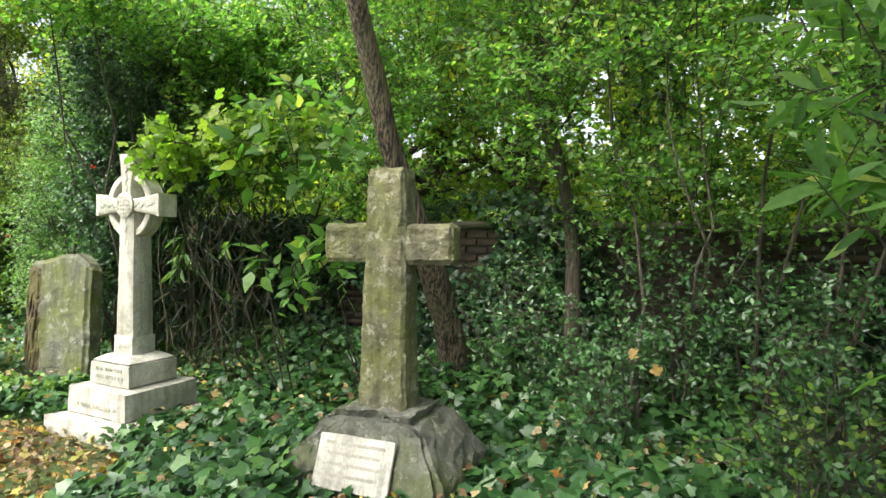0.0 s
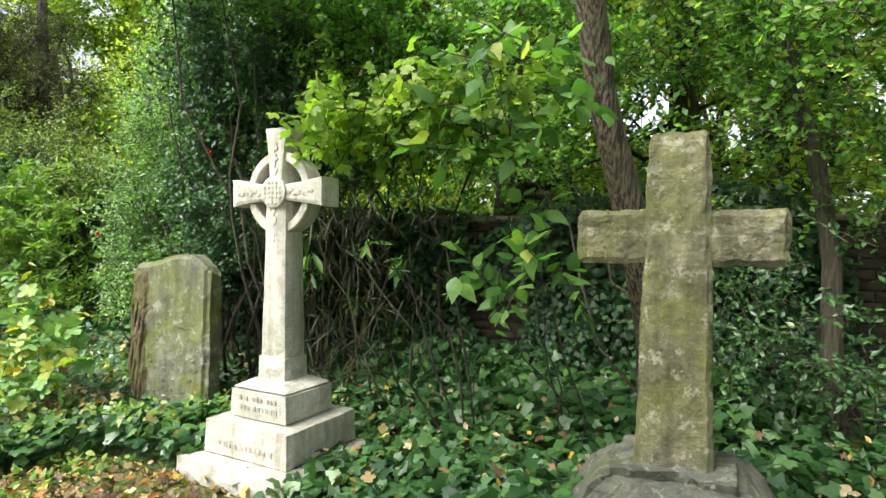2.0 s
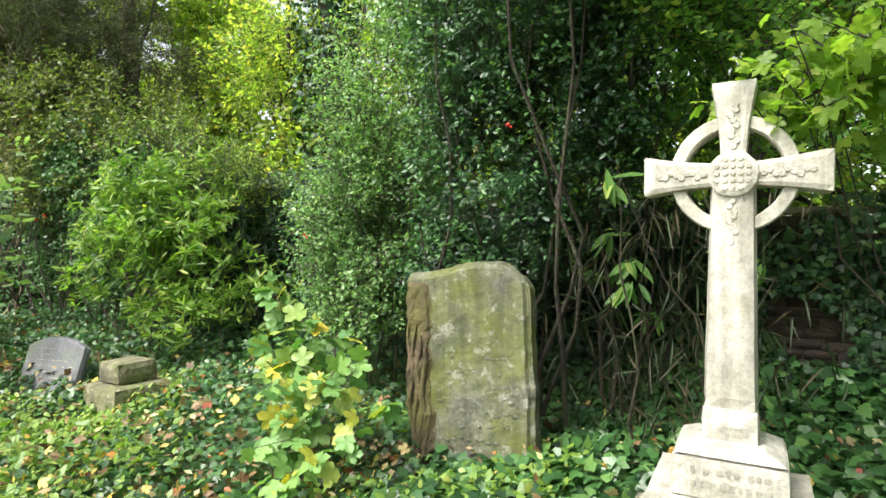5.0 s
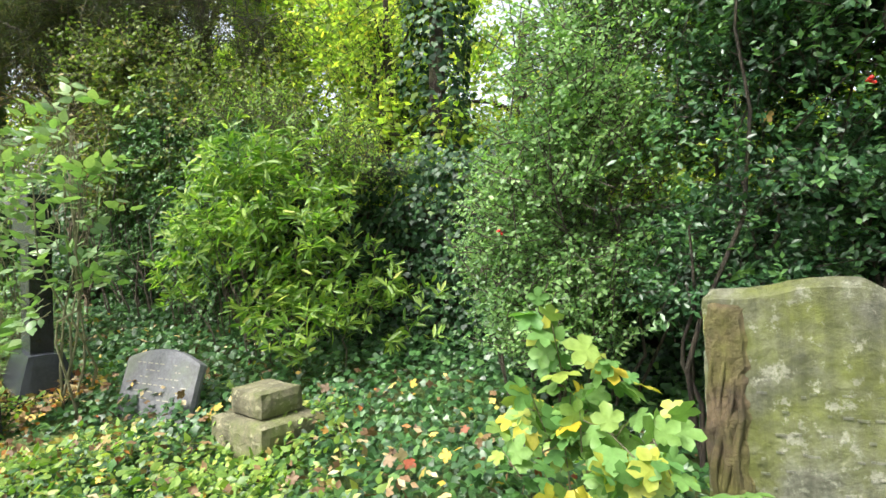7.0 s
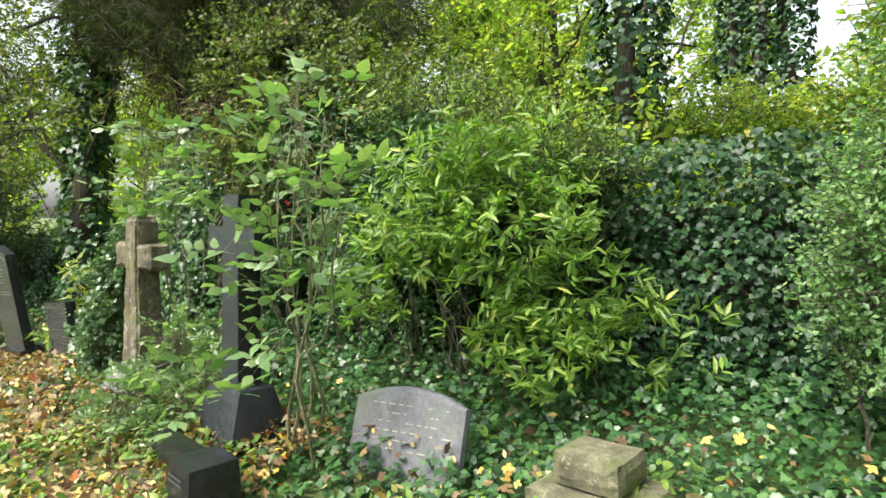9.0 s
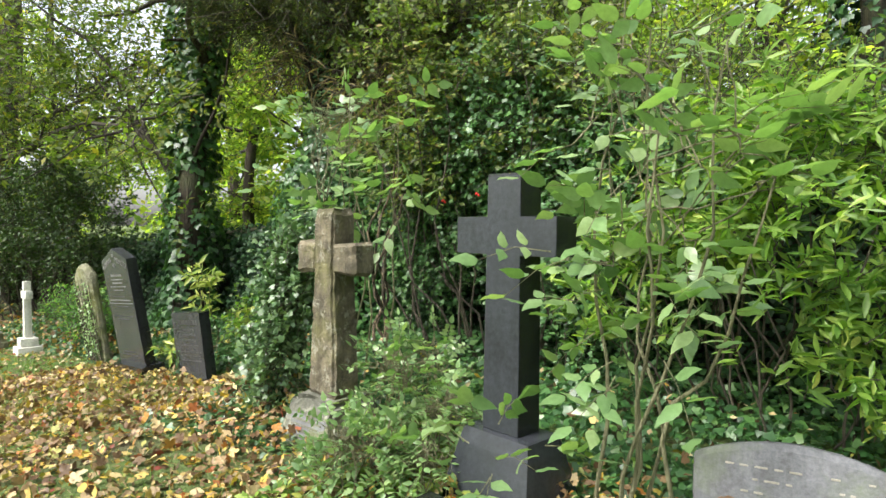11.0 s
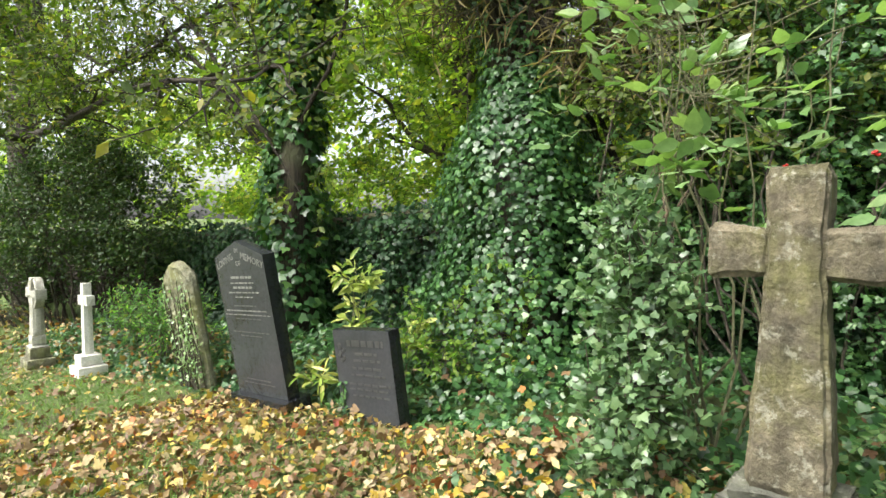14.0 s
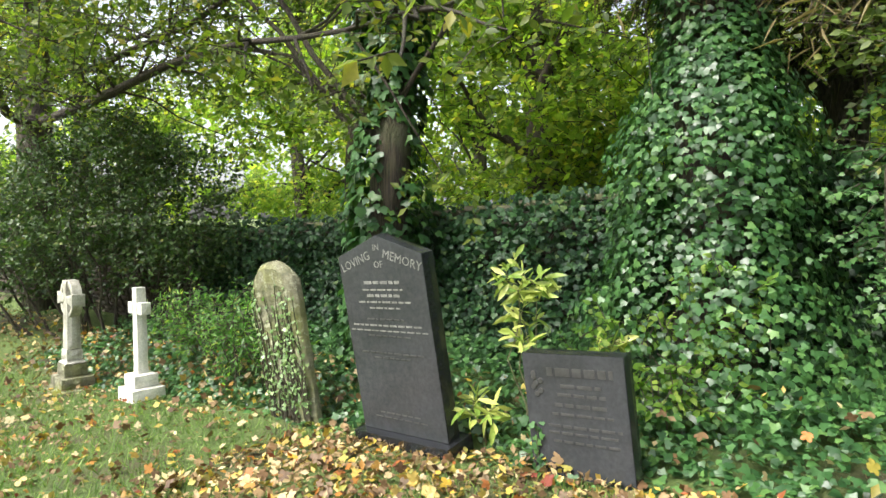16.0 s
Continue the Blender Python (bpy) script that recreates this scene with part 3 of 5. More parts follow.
def bar(parent, name, w, h, z, y, mat, x=0.0, d=0.004):
    bm = bmesh.new()
    block(bm, w, d, h, z0=z, cx=x, cy=y, seg=0.5, amp=0.0, soft=0.0005)
    return part(name, bm, mat, parent)


def ring(bm, r0, r1, depth, zc, a0=0.0, a1=2 * math.pi, steps=40):
    """A ring of square section round (0, 0, zc)."""
    loops = []
    for i in range(steps):
        f = 2 * math.pi * i / steps
        loops.append([bm.verts.new((math.cos(f) * r, y, zc + math.sin(f) * r)) for r, y in ((r0, -depth * 0.42), (r0 + 0.006, -depth * 0.5), (r1 - 0.006, -depth * 0.5), (r1, -depth * 0.42), (r1, depth / 2), (r0, depth / 2))])
    for i in range(steps):
        a, b = loops[i], loops[(i + 1) % steps]
        for k in range(6):
            m = (k + 1) % 6
            bm.faces.new((a[k], a[m], b[m], b[k]))
    bmesh.ops.recalc_face_normals(bm, faces=bm.faces)
    return bm


def disc(bm, r, y, zc, x=0.0, depth=0.01, steps=20):
    """A low boss that stands proud towards the path."""
    rims = []
    for q, yy in ((r, y), (r, y - depth * 0.7), (r * 0.8, y - depth)):
        rims.append([bm.verts.new((x + math.cos(2 * math.pi * i / steps) * q, yy, zc + math.sin(2 * math.pi * i / steps) * q)) for i in range(steps)])
    for a, b in zip(rims, rims[1:]):
        for i in range(steps):
            m = (i + 1) % steps
            bm.faces.new((a[i], a[m], b[m], b[i]))
    bm.faces.new(rims[-1])
    bmesh.ops.recalc_face_normals(bm, faces=bm.faces)
    return bm


def celtic_cross(s, n, k, mat, label, turn, steps=3, carve=True, arm=0.35, lean=0.0, sink=0.015):
    ob = thing("celtic_cross", s, n, label, "gravestone", "gravestones", turn=turn, lean=lean, sink=sink)
    z = 0.0
    tiers = [(0.86, 0.84, 0.15), (0.64, 0.62, 0.20), (0.44, 0.42, 0.17)] if steps == 3 else [(0.62, 0.55, 0.16), (0.44, 0.40, 0.14), (0.30, 0.28, 0.16)]
    for i, (w, d, h) in enumerate(tiers):
        bm = bmesh.new()
        block(bm, w * k, d * k, h * k, z0=z * k, w1=w * k * 0.985, d1=d * k * 0.985, seg=0.09, amp=0.004, soft=0.008, seed=i)
        step = part("step", bm, mat if carve else M_LICHEN, ob)
        if carve and i > 0:
            rows = 2 if i == 2 else 1
            for r in range(rows):
                x = -0.15 * (w / 0.48)
                while x < 0.15 * (w / 0.48):
                    lw = 0.014 + 0.012 * rng.random()
                    bar(step, "letter", lw * k, 0.026 * k, (z + h * 0.32 + r * 0.055) * k, -d * k / 2 + 0.0005, M_INCISED, (x + lw / 2) * k, 0.004)
                    x += lw + (0.012 if rng.random() < 0.8 else 0.03)
        z += h
        if i == len(tiers) - 1:
            bm = bmesh.new()
            block(bm, w * k * 0.94, d * k * 0.94, 0.05 * k, z0=z * k - 0.002, w1=w * k * 0.62, d1=d * k * 0.64, seg=0.06, amp=0.002, soft=0.006)
            part("moulding", bm, mat, ob)
            z += 0.045
    zc = 1.66 if steps == 3 else 1.28
    top = 2.04 if steps == 3 else 1.52
    bm = bmesh.new()
    block(bm, 0.225 * k, 0.21 * k, 0.15 * k, z0=(z - 0.01) * k, w1=0.22 * k, d1=0.205 * k, seg=0.07, amp=0.002, soft=0.01)
    part("shaft_foot", bm, mat, ob)
    bm = bmesh.new()
    block(bm, 0.205 * k, 0.19 * k, (zc - z - 0.10) * k, z0=(z + 0.12) * k, w1=0.168 * k, d1=0.16 * k, seg=0.06, amp=0.002, soft=0.012)
    part("shaft", bm, mat, ob)

    for side in (-1, 1):
        bm = bmesh.new()
        ln = arm * k
        wp = lambda x, y, zz, sd=side: (x, y, (zz - 0.085 * k) * (0.55 + 0.5 * max(0.0, min(1.0, (sd * x + ln / 2) / ln)) ** 1.8) + 0.085 * k)
        block(bm, ln, 0.165 * k, 0.17 * k, z0=(zc - 0.085) * k, cx=side * ln / 2, seg=0.03, amp=0.0015, soft=0.006, warp=wp)
        part("cross_arm", bm, mat, ob)
    bm = bmesh.new()
    hh = (top - zc) * k
    block(bm, 0.17 * k, 0.163 * k, hh, z0=zc * k, seg=0.03, amp=0.0015, soft=0.006, warp=lambda x, y, zz: (x * (0.55 + 0.5 * max(0.0, min(1.0, zz / hh)) ** 1.8), y, zz))
    part("cross_head", bm, mat, ob)
    part("wheel_ring", ring(bmesh.new(), 0.188 * k, 0.243 * k, 0.115 * k, zc * k), mat, ob)
    if carve:
        boss = part("boss", disc(bmesh.new(), 0.092 * k, -0.081 * k, zc * k, depth=0.022), mat, ob)
        bm = bmesh.new()
        for i in range(-2, 3):
            for j in range(-2, 3):
                if i * i + j * j < 6:
                    disc(bm, 0.011 * k, -0.081 * k - 0.02, (zc + j * 0.029) * k, i * 0.029 * k, 0.007, 8)
        tagged(part("knot_work", bm, mat, boss), kind="stuff")
        for ang in range(4):
            bm = bmesh.new()
            for q in range(9):
                f = 0.11 + q * 0.021
                wob = 0.012 * math.sin(q * 1.9)
                dx, dz = math.cos(ang * math.pi / 2), math.sin(ang * math.pi / 2)
                disc(bm, 0.014 * k, -0.08 * k, (zc + dz * f + dx * wob) * k, (dx * f + dz * wob) * k, 0.008, 8)
            tagged(part("carved_vine", bm, mat, ob), kind="stuff")
    return ob


def headstone():
    ob = thing("headstone", 5.31, 3.40, "mossy grey headstone with a worn carved edge and shouldered top", "gravestone", "gravestones", turn=6, lean=4, tip=5, sink=0.05)
    h = 1.27

    def warp(x, y, z):
        peak = 0.965 + 0.035 * min(1.0, max(0.0, (x + 0.25) / 0.3)) if x < 0.2 else 1.0 - 0.09 * min(1.0, (x - 0.2) / 0.17)
        return (x, y, z * peak)
    bm = bmesh.new()
    block(bm, 0.75, 0.17, h, seg=0.035, amp=0.012, freq=7, soft=0.022, warp=warp, seed=9)
    slab = part("slab", bm, M_HEAD, ob)
    for i in range(9):
        x = -0.17
        while x < 0.28:
            lw = 0.014 + 0.03 * rng.random()
            if rng.random() < 0.5:
                bar(slab, "worn_letter", lw, 0.011, 0.80 - i * 0.075 + 0.008 * rng.normal(), -0.086, M_GREY, x, 0.008)
            x += lw + 0.014
    bm = bmesh.new()
    block(bm, 0.16, 0.035, 1.10, z0=0.07, cx=-0.292, cy=-0.084, seg=0.022, amp=0.020, freq=11, soft=0.012, seed=12)
    part("carved_border", bm, M_CARVED, ob, "brown crumbling carved border")
    for i in range(4):
        line = [(-0.345 + i * 0.028 + 0.016 * math.sin(q * 1.1 + i * 1.7), -0.104, 0.16 + q * 0.07) for q in range(13 - i)]
        part("carved_fold", mesh_from("carved_fold", *tube_arrays(line, [0.006 + 0.010 * math.sin(math.pi * q / 12) ** 2 for q in range(13 - i)], 6), M_CARVED), M_CARVED, ob, "brown carved drapery fold")


def stepped_block():
    ob = thing("stone_block", 8.15, 3.16, "small mossy two-tier stone pedestal half sunk in ivy", "gravestone", "gravestones", turn=-8, sink=0.10, lean=3)
    for w, d, h, z in ((0.57, 0.47, 0.36, 0.0), (0.35, 0.31, 0.17, 0.358)):
        bm = bmesh.new()
        block(bm, w, d, h, z0=z, w1=w * 0.98, d1=d * 0.98, seg=0.06, amp=0.007, soft=0.014, seed=z)
        part("tier", bm, M_BLOCK, ob)


def leaning_tablet():
    ob = thing("headstone_tablet", 9.31, 3.13, "pale grey inscribed tablet leaning back in ivy", "gravestone", "gravestones", turn=6, tip=20, lean=2, sink=0.02)
    bm = bmesh.new()
    block(bm, 0.75, 0.08, 0.54, seg=0.04, amp=0.003, soft=0.008, warp=lambda x, y, z: (x, y, z * (1 - 0.16 * (abs(x) / 0.375) ** 2)), seed=4)
    slab = part("slab", bm, M_TABLET, ob)
    for i in range(6):
        x, end = -0.25 + 0.03 * (i % 3), 0.25 - 0.03 * (i % 3)
        while x < end:
            lw = 0.02 + 0.05 * rng.random()
            if rng.random() < 0.72:
                bar(slab, "inscription_word", lw * 0.8, 0.009, 0.42 - i * 0.05, -0.0415, M_INCISED, x + lw / 2, 0.004)
            x += lw + 0.012


def black_cross():
    ob = thing("granite_cross", 10.47, 2.94, "dark grey granite cross on a sloping plinth with black kerb", "gravestone", "gravestones", turn=-9, sink=0.068)
    bm = bmesh.new()
    block(bm, 0.58, 0.50, 0.46, w1=0.40, d1=0.24, seg=0.08, amp=0.0, soft=0.004)
    part("plinth", bm, M_SLATEGREY, ob)
    bm = bmesh.new()
    block(bm, 0.225, 0.16, 1.22, z0=0.455, w1=0.205, d1=0.15, seg=0.1, amp=0.0, soft=0.003)
    shaft = part("shaft", bm, M_BLACKTOP, ob, "polished granite shaft, sides toned dark for shade")
    # Thin plates carry the front's daylight as a paler tone.
    bm = bmesh.new()
    block(bm, 0.217, 0.006, 1.20, z0=0.462, cy=-0.0795, w1=0.197, seg=0.1, amp=0.0, soft=0.001, warp=lambda x, y, z: (x, y + 0.005 * z / 1.2, z))
    part("front_face", bm, M_SLATEGREY, shaft, "front plate toned lighter for daylight")
    for side in (-1, 1):
        bm = bmesh.new()
        block(bm, 0.205, 0.152, 0.185, z0=1.29, cx=side * 0.20, seg=0.08, amp=0.0, soft=0.003)
        arm = part("cross_arm", bm, M_BLACKTOP, ob, "polished granite arm, sides toned dark for shade")
        bm = bmesh.new()
        block(bm, 0.208, 0.006, 0.178, z0=1.2935, cx=side * 0.1945, cy=-0.0755, seg=0.08, amp=0.0, soft=0.001)
        part("front_face", bm, M_SLATEGREY, arm, "front plate toned lighter for daylight")
    kerb = thing("grave_kerb", 10.03, 2.34, "black granite kerb with a corner block in leaves", "grave kerb", turn=-9, sink=0.05)
    bm = bmesh.new()
    block(bm, 0.30, 0.30, 0.30, cx=0.10, cy=-0.02, w1=0.27, d1=0.27, seg=0.08, amp=0.0, soft=0.008)
    part("corner_block", bm, M_BLACKTOP, kerb)
    bm = bmesh.new()
    block(bm, 0.62, 0.13, 0.22, cx=-0.365, cy=0.08, seg=0.1, amp=0.0, soft=0.005)
    part("kerb_rail", bm, M_BLACKTOP, kerb)
    for i in range(2):
        bar(kerb, "inscription_line", 0.15, 0.012, 0.23 - i * 0.03, -0.163, M_FAINT, 0.10)


def brown_cross():
    ob = thing("sandstone_cross", 11.81, 3.03, "weathered brown sandstone cross on an inscribed plinth", "gravestone", "gravestones", turn=-4, sink=0.04)
    bm = bmesh.new()
    block(bm, 0.60, 0.54, 0.35, w1=0.39, d1=0.32, seg=0.035, amp=0.018, freq=8, soft=0.03, seed=3)
    base = part("plinth", bm, M_GREY, ob, "grey bevelled plinth")
    tab = bar(base, "tablet", 0.34, 0.16, 0.12, 0.0, M_TABLET, d=0.02)
    tab.matrix_basis = pose(0, -0.258, -0.03, -15, 0, 0)
    for i in range(4):
        bar(tab, "inscription_line", 0.28 - 0.05 * (i % 2), 0.014, 0.24 - i * 0.032, -0.012, M_GREY)
    bm = bmesh.new()
    block(bm, 0.265, 0.21, 1.165, z0=0.335, w1=0.205, d1=0.17, seg=0.022, amp=0.009, freq=13, soft=0.014, seed=6,
          warp=lambda x, y, z: (x * (1 - 0.16 * math.sin(math.pi * min(1.0, max(0.0, (z - 0.25) / 0.92)) ** 1.4)), y, z))
    part("shaft", bm, M_BROWN, ob)
    for side in (-1, 1):
        bm = bmesh.new()
        ln = 0.21
        wp = lambda x, y, z, sd=side: (x, y, (z - 0.10) * (0.78 + 0.25 * max(0.0, (sd * x + ln / 2) / ln)) + 0.10)
        block(bm, ln, 0.17, 0.205, z0=1.095, cx=side * 0.18, seg=0.022, amp=0.009, freq=13, soft=0.012, warp=wp, seed=side)
        part("cross_arm", bm, M_BROWN, ob)


def lettering(parent, words, size, x, z, y, mat, turn=0.0):
    """Raised letters that face the path."""
    cu = bpy.data.curves.new("lettering", "FONT")
    cu.body, cu.size, cu.align_x, cu.extrude, cu.resolution_u = words, size, "CENTER", 0.001, 2
    tmp = bpy.data.objects.new("lettering", cu)
    scene.collection.objects.link(tmp)
    me = bpy.data.meshes.new_from_object(tmp.evaluated_get(bpy.context.evaluated_depsgraph_get()))
    bpy.data.objects.remove(tmp)
    me.materials.clear()
    ob = part("lettering", me, mat, parent, "faded pale lettering")
    ob.matrix_basis = pose(x, y, z, 90, 0, 0) @ pose(0, 0, 0, 0, 0, turn)
    me.materials.append(mat)


def tall_granite():
    ob = thing("granite_headstone", 15.44, 3.55, "tall black granite headstone with a pointed top and faded lettering, leaning", "gravestone", "gravestones", turn=-5, lean=4.7, tip=-8, sink=0.06)
    bm = bmesh.new()
    block(bm, 0.79, 0.24, 0.15, seg=0.1, amp=0.0, soft=0.004)
    part("plinth", bm, M_BLACKTOP, ob)
    bm = bmesh.new()
    h, w = 1.245, 0.715
    block(bm, w, 0.105, h, z0=0.148, seg=0.06, amp=0.0, soft=0.004, warp=lambda x, y, z: (x, y, z * (1 - 0.098 * abs(x) / (w / 2))))
    slab = part("slab", bm, M_BLACKTOP, ob, "polished granite slab, sides toned dark for shade")
    # Plate in the lit tone; the slab behind keeps the shaded one.
    bm = bmesh.new()
    block(bm, w - 0.012, 0.005, h - 0.006, z0=0.15, cy=-0.0525, seg=0.06, amp=0.0, soft=0.001, warp=lambda x, y, z: (x, y, z * (1 - 0.098 * abs(x) / (w / 2))))
    part("front_face", bm, M_BLACK, slab, "granite front plate toned lighter for daylight")
    y = -0.0565
    lettering(slab, "LOVING", 0.076, -0.190, 1.212, y, M_LETTER, 17)
    lettering(slab, "MEMORY", 0.076, 0.190, 1.212, y, M_LETTER, -17)
    lettering(slab, "IN", 0.055, 0, 1.300, y, M_LETTER)
    lettering(slab, "OF", 0.060, 0, 1.195, y, M_LETTER)
    zs = [(0.30, 1.095, 0.026, M_LETTER), (0.34, 1.055, 0.014, M_LETTER), (0.28, 1.015, 0.024, M_LETTER), (0.44, 0.978, 0.016, M_LETTER), (0.26, 0.942, 0.014, M_LETTER), (0.34, 0.872, 0.014, M_FAINT), (0.60, 0.832, 0.016, M_LETTER), (0.66, 0.80, 0.012, M_LETTER), (0.36, 0.768, 0.012, M_FAINT), (0.52, 0.66, 0.014, M_FAINT), (0.30, 0.63, 0.012, M_FAINT), (0.36, 0.27, 0.014, M_FAINT), (0.46, 0.24, 0.012, M_FAINT)]
    for w0, z, hgt, mt in zs:
        x = -w0 / 2
        while x < w0 / 2 - 0.02:
            lw = min(0.02 + 0.05 * rng.random(), w0 / 2 - x)
            bar(slab, "inscription_word", lw, hgt * 0.75, z, y, mt, x + lw / 2, 0.003)
            x += lw + 0.012


def small_granite():
    ob = thing("granite_headstone", 14.30, 3.58, "low black granite headstone with a worn inscription, leaning", "gravestone", "gravestones", turn=-3, lean=6, tip=-4, sink=0.22)
    bm = bmesh.new()
    block(bm, 0.57, 0.105, 0.88, seg=0.08, amp=0.0, soft=0.005)
    slab = part("slab", bm, M_BLACKTOP, ob, "polished granite slab, sides toned dark for shade")
    # Front plate lightened to paint the light that falls on it.
    bm = bmesh.new()
    block(bm, 0.556, 0.005, 0.87, z0=0.003, cy=-0.0525, seg=0.08, amp=0.0, soft=0.001)
    part("front_face", bm, M_BLACK, slab, "granite front plate toned lighter for daylight")
    for i, (w0, z, hgt) in enumerate([(0.36, 0.76, 0.045), (0.22, 0.70, 0.02), (0.26, 0.655, 0.018), (0.30, 0.60, 0.02), (0.34, 0.555, 0.014), (0.40, 0.49, 0.016), (0.40, 0.455, 0.014), (0.36, 0.41, 0.014)]):
        x = -w0 / 2
        while x < w0 / 2 - 0.02:
            lw = min(0.03 + 0.06 * rng.random(), w0 / 2 - x)
            bar(slab, "inscription_word", lw, hgt, z, -0.0565, M_FAINT, x + lw / 2 + 0.04, 0.003)
            x += lw + 0.014
    line = wander((-0.27, -0.06, 0.1), (-0.22, -0.065, 0.5), 9, 0.06, 5)
    part("ivy_stem", mesh_from("ivy_stem", *tube_arrays(line, np.linspace(0.004, 0.002, 10), 5), M_TWIG), M_TWIG, ob)
    pos = np.repeat(np.array(line), 3, 0) + 0.014 * rng.normal(size=(30, 3)) * np.array([1, 0.2, 1])
    leaves = leaf_arrays(pos, unit(rng.normal(size=(30, 3)) * 0.3 + np.array([0, -1, 0.3])), rng.normal(size=(30, 3)), 0.03 + 0.02 * rng.random(30), IVY)
    tagged(part("ivy_leaves", mesh_from("ivy_leaves", *leaves, F_IVY), F_IVY, ob, "small sprig of climbing ivy"), kind="stuff")
    for q in range(7):
        part("carved_rose", disc(bmesh.new(), 0.016, -0.0545, 0.66 + 0.018 * q, -0.205 + 0.025 * math.sin(q * 2.0), 0.006, 9), M_FAINT, slab)


def arched_stone():
    ob = thing("arched_headstone", 16.57, 3.62, "arched headstone crusted with yellow lichen and dead ivy", "gravestone", "gravestones", turn=-4, lean=5, tip=-7, sink=0.05)
    w, h = 0.52, 1.24
    bm = bmesh.new()
    block(bm, w, 0.11, h, seg=0.04, amp=0.010, freq=9, soft=0.02, warp=lambda x, y, z: (x, y, z * (1 - 0.20 * (1 - math.sqrt(max(0.0, 1 - (x / (w / 2 + 0.005)) ** 2))))), seed=8)
    part("slab", bm, M_LICHEN, ob)
    net, spots = [], []
    for i in range(34):
        x0 = -0.24 + 0.48 * rng.random()
        x1, z1 = x0 + 0.12 * rng.normal(), 0.5 + 0.6 * rng.random()
        line = [(max(-0.245, min(0.245, q[0])), -0.060 - 0.006 * rng.random(), q[2]) for q in wander((x0, 0, 0.05), (x1, 0, z1), 12, 0.12, i)]
        net.append(tube_arrays(line, np.linspace(0.008, 0.003, 13), 5))
        spots += line[2:]
    tagged(part("dead_ivy", mesh_from("dead_ivy", *join(net), M_CANE), M_CANE, ob, "dry ivy stems clinging to the face"), kind="stuff")
    pos = np.repeat(np.array(spots), 2, 0) + 0.015 * rng.normal(size=(2 * len(spots), 3)) * np.array([1, 0.3, 1])
    k = len(pos)
    leaves = leaf_arrays(pos, unit(rng.normal(size=(k, 3)) * 0.5 + np.array([0, -1, 0.4])), rng.normal(size=(k, 3)), 0.018 + 0.022 * rng.random(k), IVY)
    tagged(part("ivy_leaves", mesh_from("ivy_leaves", *leaves, F_PALE), F_PALE, ob, "pale small ivy leaves"), kind="stuff")


def white_cross():
    ob = thing("marble_cross", 18.48, 3.46, "small plain white marble cross on a stepped base", "gravestone", "gravestones", turn=-6, lean=2, sink=0.07)
    for w, d, h, z in ((0.33, 0.30, 0.18, 0), (0.24, 0.22, 0.12, 0.178)):
        bm = bmesh.new()
        block(bm, w, d, h, z0=z, seg=0.06, amp=0.002, soft=0.008)
        part("step", bm, M_WHITE, ob)
    bm = bmesh.new()
    block(bm, 0.105, 0.10, 0.78, z0=0.296, w1=0.10, d1=0.09, seg=0.04, amp=0.001, soft=0.005)
    part("shaft", bm, M_WHITE, ob)
    for side in (-1, 1):
        bm = bmesh.new()
        block(bm, 0.10, 0.092, 0.115, z0=0.83, cx=side * 0.098, seg=0.04, amp=0.001, soft=0.005)
        part("cross_arm", bm, M_WHITE, ob)


rough_cross()
celtic_cross(4.005, 3.17, 1.0, M_MARBLE, "pale marble celtic cross with a carved wheel head on three steps", 1)
headstone()
stepped_block()
leaning_tablet()
black_cross()
brown_cross()
tall_granite()
small_granite()
arched_stone()
white_cross()
celtic_cross(19.70, 3.40, 0.79, M_MARBLE, "small weathered celtic cross on a stepped base", -6, steps=2, carve=False, arm=0.28, sink=0.10)


# ---- ivy, grass and fallen leaves ----
def stuff(name, arrays, mat, label, category):
    ob = new(name, mesh_from(name, *arrays, mat))
    ob.matrix_world = ROW
    return tagged(ob, label, category, kind="stuff")


def bed_height(s, n):
    """Thickness of the ivy carpet."""
    if 3.2 < s < 5.2 and n < 2.85 - 0.25 * abs(s - 4.2):
        return 0.0
    edge = 2.45 + 0.28 * noise.noise(Vector((s * 0.8, 3, 0))) - (0.75 if s < 9.0 else 0.0) - (0.5 if 4.4 < s < 8 else 0) + (1.0 if s > 13.2 else 0.0)
    f = min(1.0, max(0.0, (n - edge) / 0.7))
    for s1, n1, r in ((8.15, 2.75, 0.5), (9.3, 2.8, 0.45), (4.0, 2.6, 0.6), (1.82, 2.75, 0.45)):
        f *= min(1.0, 0.25 + (math.hypot(s - s1, n - n1) / r) ** 2)
    return f * (0.11 + 0.16 * (0.5 + noise.noise(Vector((s * 1.1, n * 1.1, 5)))) + 0.10 * max(0.0, n - 3.8))


def ground_ivy():
    pos, out = [], []
    while len(pos) < 62000:
        s, n = -3.5 + 25 * rng.random(), 1.5 + 4.1 * rng.random() ** 1.15
        h = bed_height(s, n)
        if h <= 0.005 or (h < 0.05 and rng.random() > 0.35):
            continue
        pos.append((-s, n, ground_z(s, n) + h * (0.25 + 0.8 * rng.random())))
    pos = np.array(pos)
    k = len(pos)
    normal = unit(rng.normal(size=(k, 3)) * 0.45 + np.array([0, -0.35, 1.0]))
    along = unit(rng.normal(size=(k, 3)) + np.array([0, -0.5, -0.2]))
    size = (0.040 + 0.046 * rng.random(k) ** 1.5) * np.where(pos[:, 0] > -5.6, 1.4, 0.92)
    stuff("ivy_carpet", leaf_arrays(pos, normal, along, size, IVY), F_IVY, "dense glossy green ivy covering the ground round the graves", "ivy")


